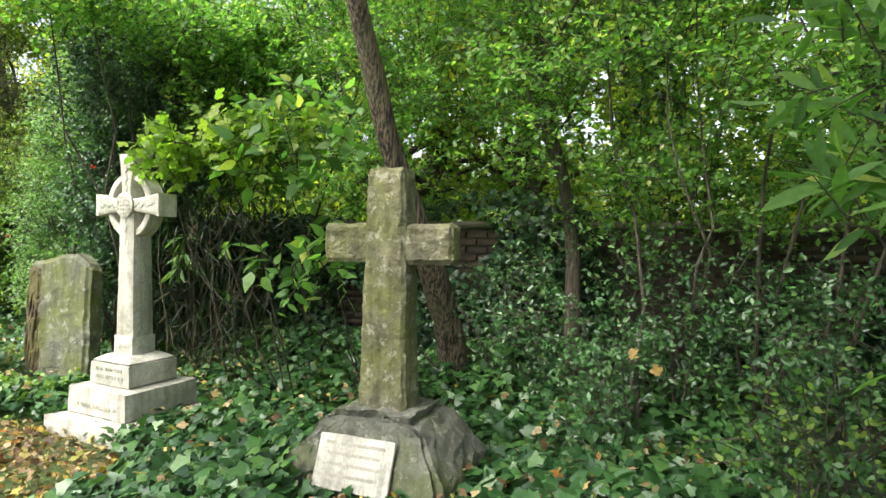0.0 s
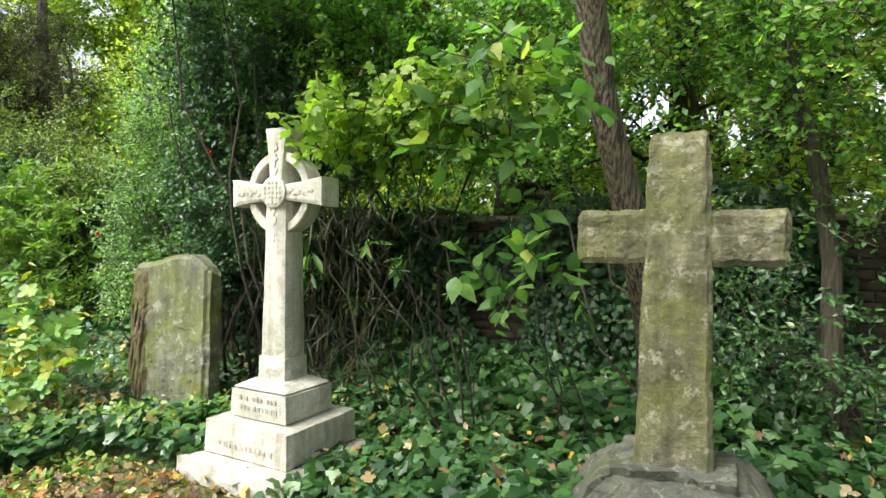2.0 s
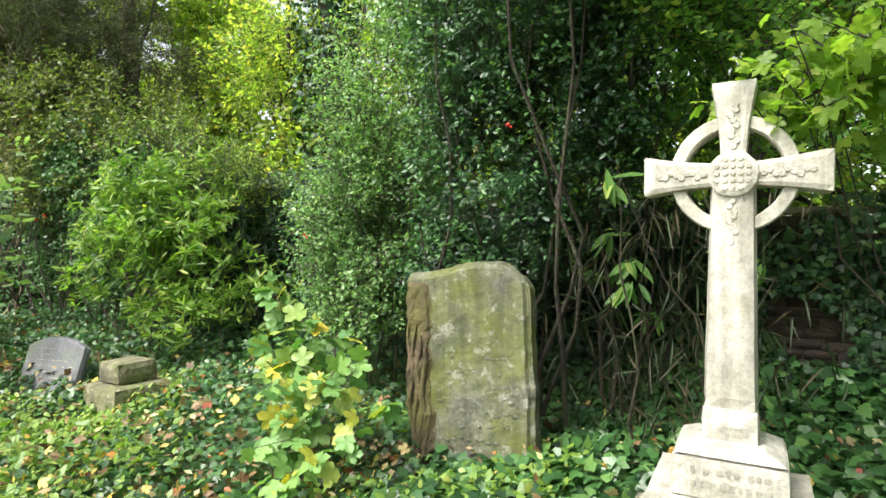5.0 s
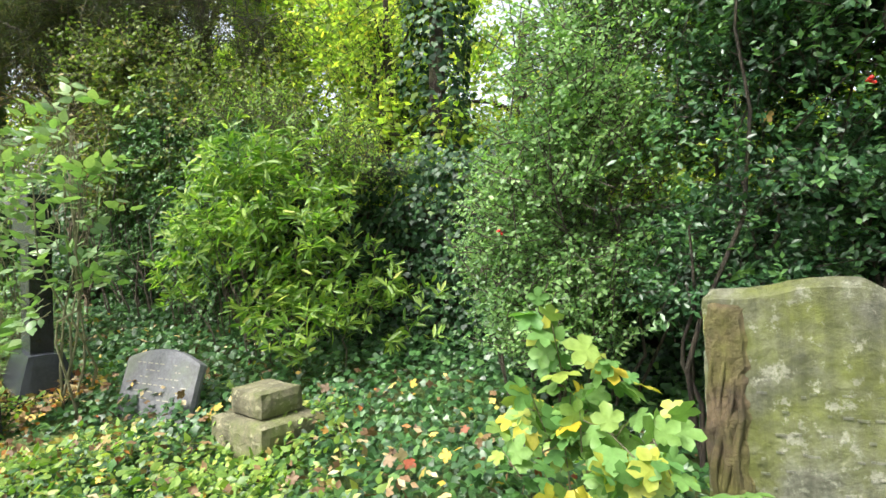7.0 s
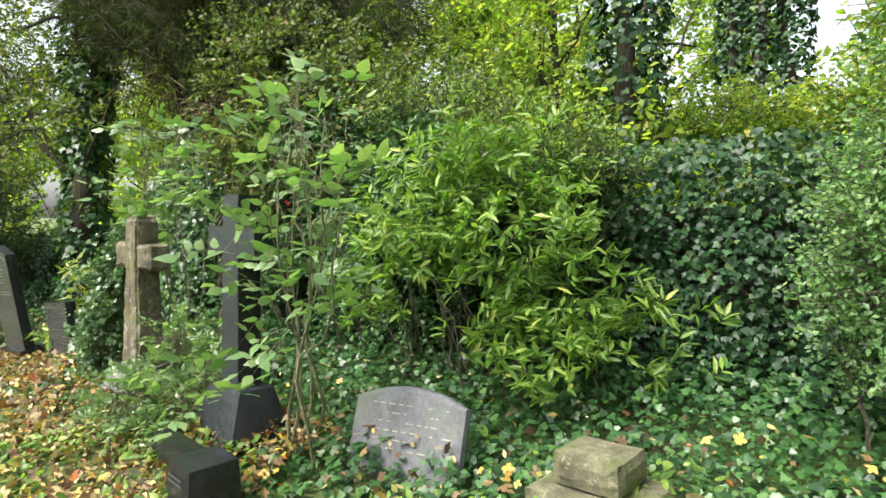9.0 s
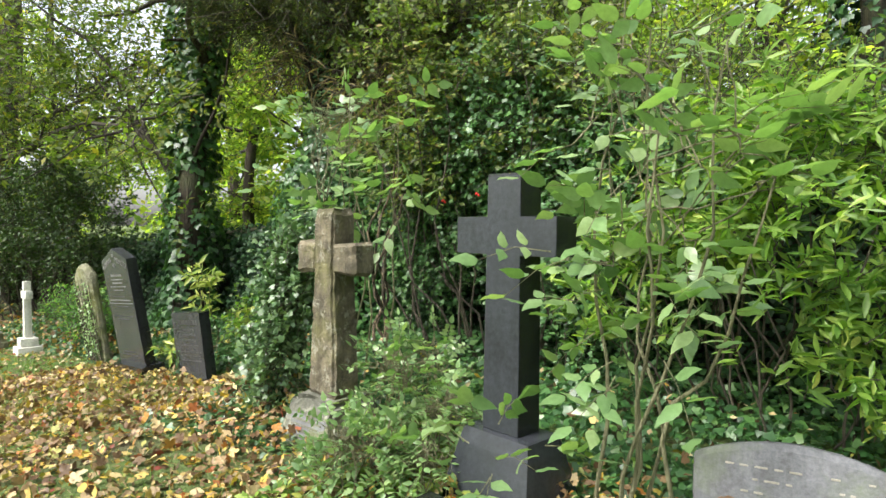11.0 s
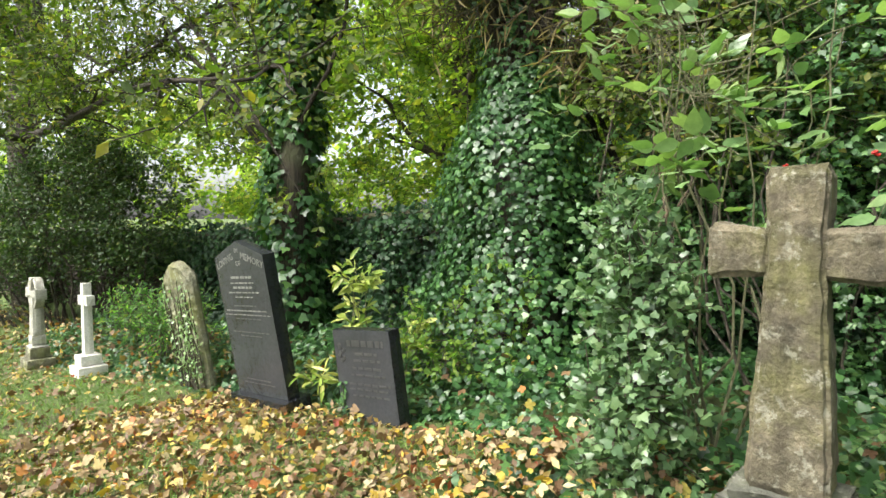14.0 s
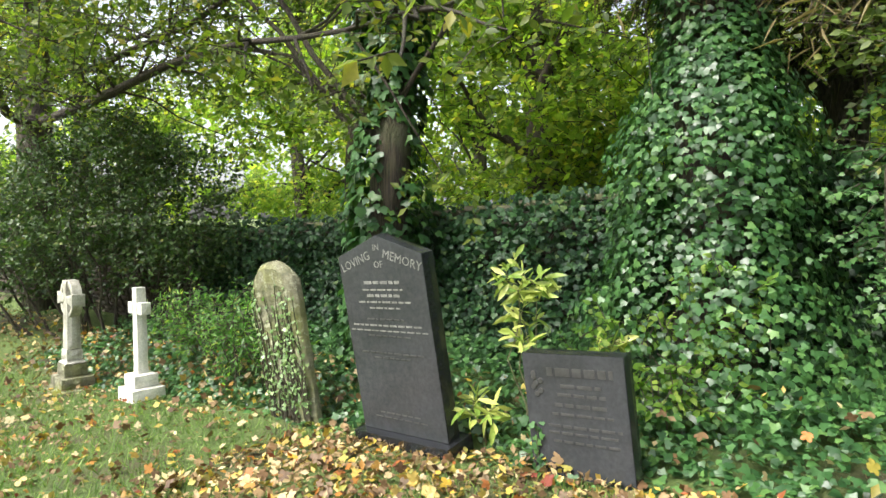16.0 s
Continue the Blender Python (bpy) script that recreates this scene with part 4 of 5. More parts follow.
def ground_weeds():
    """Low yellow-green plants that grow through the ivy."""
    pos = []
    while len(pos) < 8500:
        s, n = 4.7 + 6.8 * rng.random(), 1.5 + 2.1 * rng.random()
        if noise.noise(Vector((s * 1.2, n * 1.2, 21))) + 0.25 * (3.0 - n) < rng.random() * 0.6 - 0.1:
            continue
        pos.append((-s, n, ground_z(s, n) + bed_height(s, n) * (0.5 + 0.6 * rng.random()) + 0.02 + 0.05 * rng.random()))
    pos = np.array(pos)
    k = len(pos)
    normal = unit(rng.normal(size=(k, 3)) * 0.55 + np.array([0, -0.3, 1.0]))
    stuff("ground_weeds", leaf_arrays(pos, normal, rng.normal(size=(k, 3)), 0.030 + 0.05 * rng.random(k) ** 1.6, OVATE), F_WEED, "low yellow-green weeds growing through the ground ivy", "weeds")


def wall_top(s):
    """Height of the ivy on the wall."""
    h = 1.55 + 0.18 * noise.noise(Vector((s * 0.7, 0, 9)))
    if 6.8 < s < 12.5:
        h += 0.45
    if s < 3.5:
        h += 0.1
    return h


def wall_bulge(s, z):
    f = 0.10 + 0.30 * (0.5 + noise.noise(Vector((s * 0.8, z * 0.9, 1)))) + 0.20 * noise.noise(Vector((s * 2.3, z * 2.3, 4)))
    f += 0.35 * max(0.0, 0.7 - z)
    return max(0.03, f)


def wall_ivy():
    pos = []
    while len(pos) < 60000:
        s = -3.5 + 26 * rng.random()
        z = wall_top(s) * (1.03 * rng.random()) - 0.02
        if s < 3.9 and noise.noise(Vector((s * 0.9, z * 1.1, 7))) < (-0.24 if s > 1.3 else -0.19):
            continue
        if 20.2 < s and noise.noise(Vector((s * 0.9, z * 1.1, 7))) < 0.0:
            continue
        b = wall_bulge(s, z) * (0.35 + 0.7 * rng.random())
        if z > wall_top(s) * 0.93:
            b = -0.30 + (b + 0.30) * rng.random()
        pos.append((-s, WALL_N - b, ground_z(s, WALL_N) + z))
    pos = np.array(pos)
    k = len(pos)
    normal = unit(rng.normal(size=(k, 3)) * 0.6 + np.array([0, -1.0, 0.55]))
    along = unit(rng.normal(size=(k, 3)) * 0.6 + np.array([0, -0.2, -1.0]))
    size = 0.040 + 0.038 * rng.random(k)
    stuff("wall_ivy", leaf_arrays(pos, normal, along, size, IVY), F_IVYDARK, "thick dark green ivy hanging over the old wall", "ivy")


def grass_and_litter():
    k = 78000
    s = np.where(np.arange(k) % 2, -3 + 30 * rng.random(k), 13 + 10 * rng.random(k))
    n = -1.5 + 4.9 * rng.random(k)
    keep = np.array([noise.noise(Vector((a * 0.55, b * 0.9, 2))) + 0.40 * (a > 14) + 0.15 * (b < 1.8) > -0.12 + 0.3 * rng.random() for a, b in zip(s, n)])
    s, n = s[keep], n[keep]
    pos = np.array([(-a, b, ground_z(a, b) - 0.005) for a, b in zip(s, n)])
    k = len(pos)
    along = unit(rng.normal(size=(k, 3)) * 0.5 + np.array([0, 0, 1.0]))
    normal = unit(rng.normal(size=(k, 3)) + np.array([0, -1, 0.2]))
    stuff("grass", leaf_arrays(pos, normal, along, 0.035 + 0.055 * rng.random(k), BLADE), F_GRASS, "short rough churchyard grass among fallen leaves", "grass")
    pos = []
    while len(pos) < 46000:
        a, b = -3 + 27 * rng.random(), -1.2 + 5.6 * rng.random()
        dens = 0.30
        if 9.8 < a < 16.4 and 0.9 + 0.2 * (a - 9.8) < b + 0.6 < (4.15 if a > 13.4 else 3.7):
            dens = 1.0
        elif a > 16.0 or (a > 14.5 and b < 1.6):
            dens = 0.22
        elif b > 3.2:
            dens = 0.05
        elif a < 9.8 and bed_height(a, b) > 0.05:
            dens = 0.16 if a > 5.5 else 0.025
        elif a < 6.0:
            dens = 0.9
        drift = noise.noise(Vector((a * 0.7, b * 0.7, 31)))
        dens *= min(1.0, max(0.0, (b + 1.0 + 0.9 * drift) / 1.3)) * min(1.0, max(0.0, (a + 2.6 + 0.8 * drift) / 1.6))
        if rng.random() > dens * (0.6 + 0.8 * (0.5 + noise.noise(Vector((a * 1.2, b * 1.2, 8))))):
            continue
        h = bed_height(a, b)
        pos.append((-a, b, ground_z(a, b) + (h * 1.02 if h > 0.03 else 0.0) + 0.01 + 0.03 * rng.random()))
    pos = np.array(pos)
    k = len(pos)
    normal = unit(rng.normal(size=(k, 3)) * 0.75 + np.array([0, 0, 1.0]))
    h = k * 2 // 5
    a = leaf_arrays(pos[:h], normal[:h], rng.normal(size=(h, 3)), 0.030 + 0.048 * rng.random(h) ** 1.4, MAPLE)
    b = leaf_arrays(pos[h:], normal[h:], rng.normal(size=(k - h, 3)), 0.028 + 0.040 * rng.random(k - h) ** 1.4, OVAL)
    stuff("fallen_leaves", join([a, b]), F_LITTER, "fallen maple leaves in yellow, cream, orange and brown", "fallen leaves")


ground_ivy()
ground_weeds()
wall_ivy()
grass_and_litter()


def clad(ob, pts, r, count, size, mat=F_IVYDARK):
    """Ivy leaves round a trunk."""
    pts = np.array(pts, float)
    f = rng.random(count) * (len(pts) - 1.001)
    i = f.astype(int)
    mid = pts[i] + (pts[i + 1] - pts[i]) * (f - i)[:, None]
    a = 2 * math.pi * rng.random(count)
    lump = np.array([0.95 + 0.5 * (0.5 + noise.noise(Vector((m[2] * 1.3, math.cos(b), math.sin(b))))) for m, b in zip(mid, a)])
    rad = np.interp(f, np.arange(len(pts)), r) * lump * (0.8 + 0.3 * rng.random(count))
    d = np.stack([np.cos(a), np.sin(a), np.zeros(count)], -1)
    pos = mid + d * rad[:, None]
    normal = unit(d + rng.normal(size=(count, 3)) * 0.35 + np.array([0, 0, 0.45]))
    along = unit(rng.normal(size=(count, 3)) * 0.5 + np.array([0, 0, -1.0]))
    part("ivy", mesh_from("ivy", *leaf_arrays(pos, normal, along, size * (0.7 + 0.6 * rng.random(count)), IVY), mat), mat, ob, "clinging dark green ivy")


# ---- trees ----
tree("leaning_tree", 2.1, 5.0, "leaning tree with ridged brown bark behind the rough cross", (2.5, 2.75, 5.1), 0.128,
     [(2.4, 4.4, 4.6, 1.6, 0.9, 0.9), (0.6, 4.6, 4.4, 1.6, 0.9, 0.9), (3.0, 4.3, 5.4, 0.8, 0.6, 0.4)], 330, 12, 0.4, 0.09, FAR, F_MID, limbs=10, first=12, gap=0.3)
thin = tree("thin_tree", 1.04, 4.9, "slender bare stem of a young tree in ivy", (1.55, 4.9, 3.4), 0.075,
            [(1.2, 4.7, 3.2, 0.9, 0.7, 0.8)], 200, 10, 0.3, 0.07, OVAL, F_DARK, wood=M_TWIG, limbs=4)
t1 = tree("ivy_clad_tree", 16.9, 4.95, "tall tree with its trunk wrapped in ivy beside the wall", (16.6, 5.0, 7.5), 0.21,
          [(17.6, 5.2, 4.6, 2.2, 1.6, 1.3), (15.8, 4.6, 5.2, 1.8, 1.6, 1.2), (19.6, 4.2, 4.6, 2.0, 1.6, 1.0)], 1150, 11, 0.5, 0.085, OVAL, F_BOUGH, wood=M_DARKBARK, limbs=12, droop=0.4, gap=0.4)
clad(t1, [(0, 0, 0), (0.06, 0.0, 2.4), (0.16, 0.02, 4.4), (0.3, 0.05, 7.0)], [0.34, 0.26, 0.30, 0.2], 4200, 0.10, F_IVY)
t2 = tree("ivy_clad_tree", 14.02, 5.15, "old trunk thickly covered in ivy at the wall", (14.5, 5.3, 6.5), 0.26,
          [(14.2, 4.7, 3.9, 1.5, 0.8, 0.6), (13.2, 4.9, 4.2, 1.2, 0.8, 0.6), (15.3, 4.6, 4.3, 1.0, 0.8, 0.5), (14.2, 5.3, 5.0, 1.7, 1.0, 0.7)], 2400, 16, 0.5, 0.11, REED, F_FIR, wood=M_DARKBARK, limbs=12, droop=0.35, gap=0.15)
clad(t2, [(0, -0.05, 0), (0, -0.05, 1.4), (-0.05, 0.0, 2.6), (-0.25, 0.05, 6.0)], [0.82, 0.54, 0.29, 0.23], 18000, 0.052, F_IVY)


def back_trees():
    """The wood beyond the wall."""
    spots = [(20.5, 8.5, 8), (24, 10.5, 9), (18.2, 11.5, 9), (15.0, 9.2, 8), (12.9, 10.6, 5.6), (11.2, 12.8, 6.0), (4.4, 11.2, 9), (4.0, 8.2, 8), (1.2, 9.6, 9), (-2.0, 8.8, 8), (28, 7.0, 8), (22, 15, 10), (15, 15, 10), (2.5, 16, 10), (16.9, 8.6, 8)]
    for i, (s, n, h) in enumerate(spots):
        blobs = [(s + 1.5 * math.sin(i * 2.1 + q * 2.2), n + 1.1 * math.cos(i + q * 2.2), (0.28 + 0.19 * q) * h, 1.9, 1.5, 1.15) for q in range(4)]
        ob = tree("woodland_tree", s, n, "woodland tree with thin yellow-green autumn leaves beyond the wall", (s + 0.5 * math.sin(i), n, h), 0.16 + 0.05 * (i % 3),
                  blobs, 1550, 12, 0.6, 0.125 + 0.02 * (n > 10), FAR, F_WOOD, wood=M_DARKBARK, limbs=12, group="woodland trees", gap=0.5, gap_size=0.9)
        if i == 8:
            clad(ob, [(0, 0, 0), (0, 0, h * 0.85)], [0.5, 0.34], 2600, 0.13)


back_trees()


def bare_ivy_trunks():
    """Slender ivy-wrapped trunks against the open sky."""
    for s, n, h in ((8.77, 10.95, 8.5), (8.37, 11.0, 9.0), (7.91, 11.03, 8.5), (9.15, 6.75, 8.0)):
        blobs = [(s, n, 1.6, 1.6, 1.0, 0.7), (s + 0.6, n, 2.3, 1.2, 0.8, 0.5)]
        ob = tree("ivy_trunk_tree", s, n, "slender woodland trunk wrapped in ivy with low lime growth", (s + 0.2, n, h), 0.13, blobs, 500, 10, 0.5, 0.12, FAR, F_WOOD, wood=M_DARKBARK, limbs=5, group="ivy-wrapped trunks")
        clad(ob, [(0, 0, 0), (-0.1, 0, h * 0.9)], [0.24 if n > 8 else 0.34, 0.17 if n > 8 else 0.30], 2400 if n > 8 else 5200, 0.09 if n > 8 else 0.075)


bare_ivy_trunks()
for s0, n0 in ((8.0, 8.6), (6.6, 8.2), (9.8, 8.4)):
    plant("lime_thicket", s0, n0, "bright yellow-green thicket beyond the wall", "bush",
          [(s0, n0, 1.9, 1.0, 0.6, 0.7), (s0 + 0.5, n0, 2.7, 0.8, 0.6, 0.45), (s0 - 0.5, n0 + 0.3, 2.5, 0.7, 0.6, 0.4)], 900, 10, 0.4, 0.075, FAR, F_WOOD, wood=M_DARKBARK, stems=10, stem_r=0.014, group="lime thickets", gap=0.25)


def canopy_trees():
    """Dense evergreens beyond the wall, whose crowns reach over it and keep it in shade."""
    for i, (s, n, h) in enumerate(((-1.2, 6.9, 6.5), (2.2, 7.2, 7.0), (4.0, 6.9, 6.5), (-4.0, 6.0, 6.0))):
        blobs = [(s, n, 2.2, 1.9, 0.9, 1.0), (s + 0.4, n - 0.2, 3.6, 2.0, 1.3, 1.0), (s - 0.5, n - 0.9, 5.0, 2.1, 1.6, 0.8)]
        tree("evergreen_tree", s, n, "dense green tree overhanging the old wall", (s, n - 0.6, h), 0.2, blobs, 580, 11, 0.45, 0.10, FAR, F_WOOD if i % 2 else F_HEDGE, wood=M_DARKBARK, limbs=12, group="evergreens over the wall", gap=0.5)


canopy_trees()
tree("lime_tree", 10.2, 7.0, "young tree with bright yellow-green leaves behind the wall", (10.1, 6.9, 5.0), 0.09,
     [(10.1, 6.8, 3.1, 0.9, 0.8, 0.8), (9.9, 6.9, 4.3, 0.9, 0.8, 0.7), (11.0, 6.9, 3.9, 0.8, 0.7, 0.7)], 650, 9, 0.4, 0.085, OVAL, F_WOOD, wood=M_DARKBARK, limbs=12, gap=0.3, gap_size=0.6)
# Tree added out of view; its crown is placed to block the sun.
tree("unseen_shade_tree", -2.2, -3.2, "added unseen tree whose crown blocks light from the first graves", (-1.2, -2.0, 6.5), 0.24,
     [(-0.4, 0.4, 5.4, 1.7, 1.3, 0.6), (1.2, -0.3, 5.7, 1.3, 1.1, 0.5), (-2.4, 0.3, 5.3, 1.5, 1.3, 0.6), (-1.2, -2.0, 6.2, 2.2, 1.6, 0.9), (-0.2, 0.9, 4.7, 1.5, 0.9, 0.4), (-1.8, 0.8, 4.8, 1.3, 1.0, 0.4), (4.1, -0.2, 5.0, 0.95, 0.8, 0.35), (3.5, -0.4, 5.2, 0.8, 0.8, 0.35)], 4200, 11, 0.5, 0.13, FAR, F_MID, wood=M_DARKBARK, limbs=12)

# ---- bushes and saplings, from the start of the path on ----
plant("evergreen_bush", 0.2, 4.9, "tall dark evergreen bush overhanging the shaded wall", "bush",
      [(0.6, 4.7, 2.5, 1.5, 0.8, 0.9), (-1.4, 4.4, 2.4, 1.4, 0.9, 1.1), (2.4, 5.0, 2.9, 1.2, 0.7, 0.8), (3.3, 4.75, 2.1, 0.9, 0.5, 0.45), (0.4, 4.9, 1.7, 1.4, 0.4, 0.35), (-0.4, 4.6, 3.7, 2.0, 0.9, 0.8), (-2.6, 4.2, 1.9, 1.1, 0.8, 1.2)], 4700, 12, 0.32, 0.054, FAR, F_HEDGE, wood=M_TWIG, stems=16, stem_r=0.016, gap=0.34, gap_size=0.5)
plant("undergrowth", 0.3, 4.6, "thin twiggy undergrowth with small leaves in shade", "bush",
      [(0.6, 4.8, 0.8, 1.5, 0.6, 0.7), (-1.2, 4.4, 0.7, 1.3, 0.7, 0.6), (0.45, 3.9, 0.4, 0.6, 0.45, 0.4), (-0.5, 3.7, 0.45, 0.6, 0.4, 0.4)], 1500, 8, 0.3, 0.05, OVAL, F_IVY, stems=30, stem_r=0.012, gap=0.35)
plant("rhododendron", -1.3, 2.9, "broad-leaved green shrub reaching in from beside the path", "bush",
      [(-0.32, 2.35, 1.62, 0.14, 0.2, 0.2), (-0.45, 2.6, 2.15, 0.3, 0.25, 0.3), (-0.8, 2.7, 1.3, 0.3, 0.4, 0.5)], 52, 9, 0.16, 0.14, LANCE, F_MID, stems=5, stem_r=0.009, spread=0.0)
plant("low_sapling", -0.35, 3.4, "low arching sapling with lime leaves in ivy", "sapling",
      [(-0.45, 3.3, 0.55, 0.6, 0.4, 0.35)], 80, 7, 0.25, 0.042, OVATE, F_LIME, stems=10, stem_r=0.008)
plant("hazel_sapling", 2.95, 4.0, "hazel sapling with lime-green leaves on arching branches", "sapling",
      [(3.4, 3.35, 2.05, 0.7, 0.35, 0.13), (2.9, 3.5, 2.2, 0.55, 0.35, 0.12), (3.7, 3.3, 1.9, 0.4, 0.3, 0.10)], 105, 8, 0.30, 0.080, MAPLE, F_HAZEL, stems=4, stem_r=0.009, droop=0.35, spread=0.15, wood=M_DARKBARK)
plant("broadleaf_sapling", 2.45, 4.2, "sapling with large round green leaves by the leaning tree", "sapling",
      [(2.72, 3.55, 1.15, 0.40, 0.3, 0.28), (2.85, 3.45, 1.9, 0.35, 0.25, 0.2), (2.7, 3.5, 2.25, 0.45, 0.3, 0.25)], 48, 7, 0.32, 0.135, OVATE, F_MID, stems=4, stem_r=0.008, droop=0.35, spread=0.1, wood=M_DARKBARK)
# The forward bough at n 3.3 is added to shade the bamboo.
plant("green_bush", 5.2, 5.0, "dense green bush hiding the wall behind the celtic cross", "bush",
      [(4.7, 4.9, 2.6, 1.1, 0.8, 1.0), (5.3, 4.8, 3.5, 1.2, 0.7, 0.6), (3.8, 5.0, 3.3, 1.0, 0.6, 0.6), (4.5, 4.3, 2.8, 0.6, 0.45, 0.7), (5.0, 3.3, 3.35, 0.8, 0.5, 0.32), (4.5, 3.9, 3.1, 0.9, 0.4, 0.3)], 2700, 12, 0.32, 0.06, FAR, F_HEDGE, wood=M_DARKBARK, stems=12, stem_r=0.018, gap=0.25)
plant("privet_bush", 6.9, 4.6, "light grey-green small-leaved privet beside the holly", "bush",
      [(6.7, 4.35, 1.5, 0.7, 0.55, 0.9), (6.95, 4.5, 1.2, 0.5, 0.5, 0.75), (6.5, 4.4, 2.5, 0.7, 0.6, 0.7), (6.0, 4.5, 3.1, 0.7, 0.6, 0.6), (6.7, 4.1, 0.7, 0.4, 0.35, 0.5)], 4300, 13, 0.3, 0.038, FAR, F_PRIVET, wood=M_TWIG, stems=14, stem_r=0.013, gap=0.22)
# Dark inner and lighter outer leaves paint the holly's shaded and lit sides.
plant("holly", 5.7, 4.6, "tall glossy holly, toned dark for shade, with a few red berries", "holly",
      [(5.5, 4.2, 1.8, 0.65, 0.65, 0.8), (5.3, 4.1, 2.8, 0.8, 0.7, 0.7), (4.95, 4.3, 2.2, 0.6, 0.5, 0.8), (5.7, 4.2, 1.1, 0.5, 0.45, 0.35)], 3300, 12, 0.22, 0.046, OVAL, F_HOLLY, wood=M_DARKBARK, accent=(700, F_IVYMID, "outer leaves toned lighter for the lit side"), stems=14, stem_r=0.018, gap=0.40, gap_size=0.36)
plant("laurel_bush", 9.2, 4.7, "light green laurel bush with upright leaf rosettes", "bush",
      [(9.4, 4.3, 1.25, 0.8, 0.5, 0.6), (10.0, 4.4, 1.5, 0.6, 0.45, 0.5), (8.9, 4.5, 0.9, 0.6, 0.4, 0.45), (9.2, 4.6, 1.8, 0.5, 0.4, 0.4), (8.45, 4.7, 0.65, 0.45, 0.3, 0.3), (9.65, 4.2, 1.95, 0.3, 0.3, 0.35), (10.45, 4.3, 1.05, 0.5, 0.35, 0.5), (9.0, 4.2, 0.5, 0.5, 0.3, 0.25)], 410, 9, 0.12, 0.115, LANCE, F_LIME, wood=M_TWIG, accent=(240, F_WEED, "lime-green young shoots"), stems=18, stem_r=0.010, up=1.3, gap=0.4, gap_size=0.5)
plant("lime_shrub", 9.8, 5.1, "feathery yellow-green shrub leaning over the ivy wall", "bush",
      [(10.3, 4.9, 2.2, 0.8, 0.5, 0.5), (9.5, 5.0, 2.05, 0.7, 0.4, 0.4), (8.9, 5.1, 1.9, 0.5, 0.3, 0.25)], 520, 10, 0.3, 0.062, NARROW, F_WEED, wood=M_TWIG, stems=14, stem_r=0.010, gap=0.3, gap_size=0.5)
plant("tangled_bush", 11.2, 5.0, "tangled olive bush hung with dead twigs over the wall", "bush",
      [(11.6, 4.9, 2.4, 0.9, 0.6, 0.6), (12.6, 4.8, 2.2, 0.9, 0.6, 0.8), (12.4, 4.9, 3.1, 1.1, 0.7, 0.6), (10.9, 5.3, 2.7, 0.8, 0.5, 0.6), (13.2, 4.9, 3.3, 0.8, 0.5, 0.5)], 1900, 10, 0.35, 0.06, FAR, F_OLIVE, wood=M_TWIG, stems=26, stem_r=0.012, gap=0.35, gap_size=0.5, droop=0.3)
tree("dark_fir", 13.2, 6.4, "dark brown-green fir with drooping boughs behind the wall", (13.0, 6.3, 7.0), 0.2,
     [(13.2, 6.0, 2.9, 1.4, 0.8, 0.7), (12.6, 6.0, 3.9, 1.5, 0.9, 0.6), (13.4, 6.1, 4.9, 1.2, 0.8, 0.6), (14.6, 6.2, 3.6, 1.0, 0.8, 0.7)], 2300, 14, 0.5, 0.10, REED, F_FIR, wood=M_DARKBARK, limbs=16, first=3, droop=0.5, gap=0.3)
plant("dead_twigs", 14.3, 4.9, "hanging spray of dead brown twigs under the branches", "dead twigs",
      [(14.4, 4.7, 3.15, 0.6, 0.4, 0.35), (13.2, 4.7, 2.7, 0.6, 0.35, 0.4)], 150, 4, 0.4, 0.20, REED, F_BROWN, wood=M_TWIG, stems=1, stem_r=0.008, droop=0.6, spread=0.03)
plant("ivy_thicket", 11.0, 5.1, "tall thicket smothered in dark ivy against the wall", "ivy",
      [(11.0, 4.95, 1.3, 1.1, 0.35, 1.1), (11.8, 4.9, 2.2, 0.9, 0.4, 0.7), (10.7, 4.95, 1.8, 0.8, 0.4, 0.6), (12.6, 4.95, 1.4, 0.7, 0.3, 1.0)], 3300, 9, 0.25, 0.044, IVY, F_IVYMID, wood=M_TWIG, stems=11, stem_r=0.008, spread=0.95, droop=0.5, face=0.9)
feathered("elder_sapling", 9.92, 2.95, "elder sapling with pale drooping leaves on thin stems", "sapling",
          [(9.85, 2.8, 1.15, 0.38, 0.3, 0.45), (9.75, 2.75, 1.65, 0.5, 0.3, 0.3), (9.75, 2.9, 2.1, 0.45, 0.25, 0.35), (10.3, 2.45, 0.55, 0.28, 0.18, 0.18)], 96, 0.25, 0.108, 2, OVATE, F_PALE, stems=6, stem_r=0.011, droop=0.45, spread=0.2)
feathered("elder_sapling", 12.15, 3.6, "pale-leaved elder sapling arching over the brown cross", "sapling",
          [(12.4, 3.45, 1.8, 0.5, 0.3, 0.28), (11.75, 3.3, 1.58, 0.5, 0.25, 0.18), (12.45, 3.4, 1.45, 0.22, 0.2, 0.25), (12.2, 3.5, 2.2, 0.6, 0.3, 0.25)], 66, 0.22, 0.115, 2, OVATE, F_PALE, stems=9, stem_r=0.009, droop=0.4, spread=0.5)
for s0, n0, h0 in ((11.22, 2.95, 0.88), (10.9, 3.0, 0.62), (11.3, 3.4, 0.75), (11.05, 2.65, 0.42), (11.18, 2.55, 0.42), (10.85, 2.75, 0.36)):
    feathered("elder_seedling", s0, n0, "young green elder plant with feathered leaves", "seedling",
              [(s0, n0, h0 * 0.62, 0.15, 0.14, h0 * 0.36)], 40, 0.24, 0.054, 5, OVATE, F_PALE, stems=4, stem_r=0.006, group="elder seedlings")
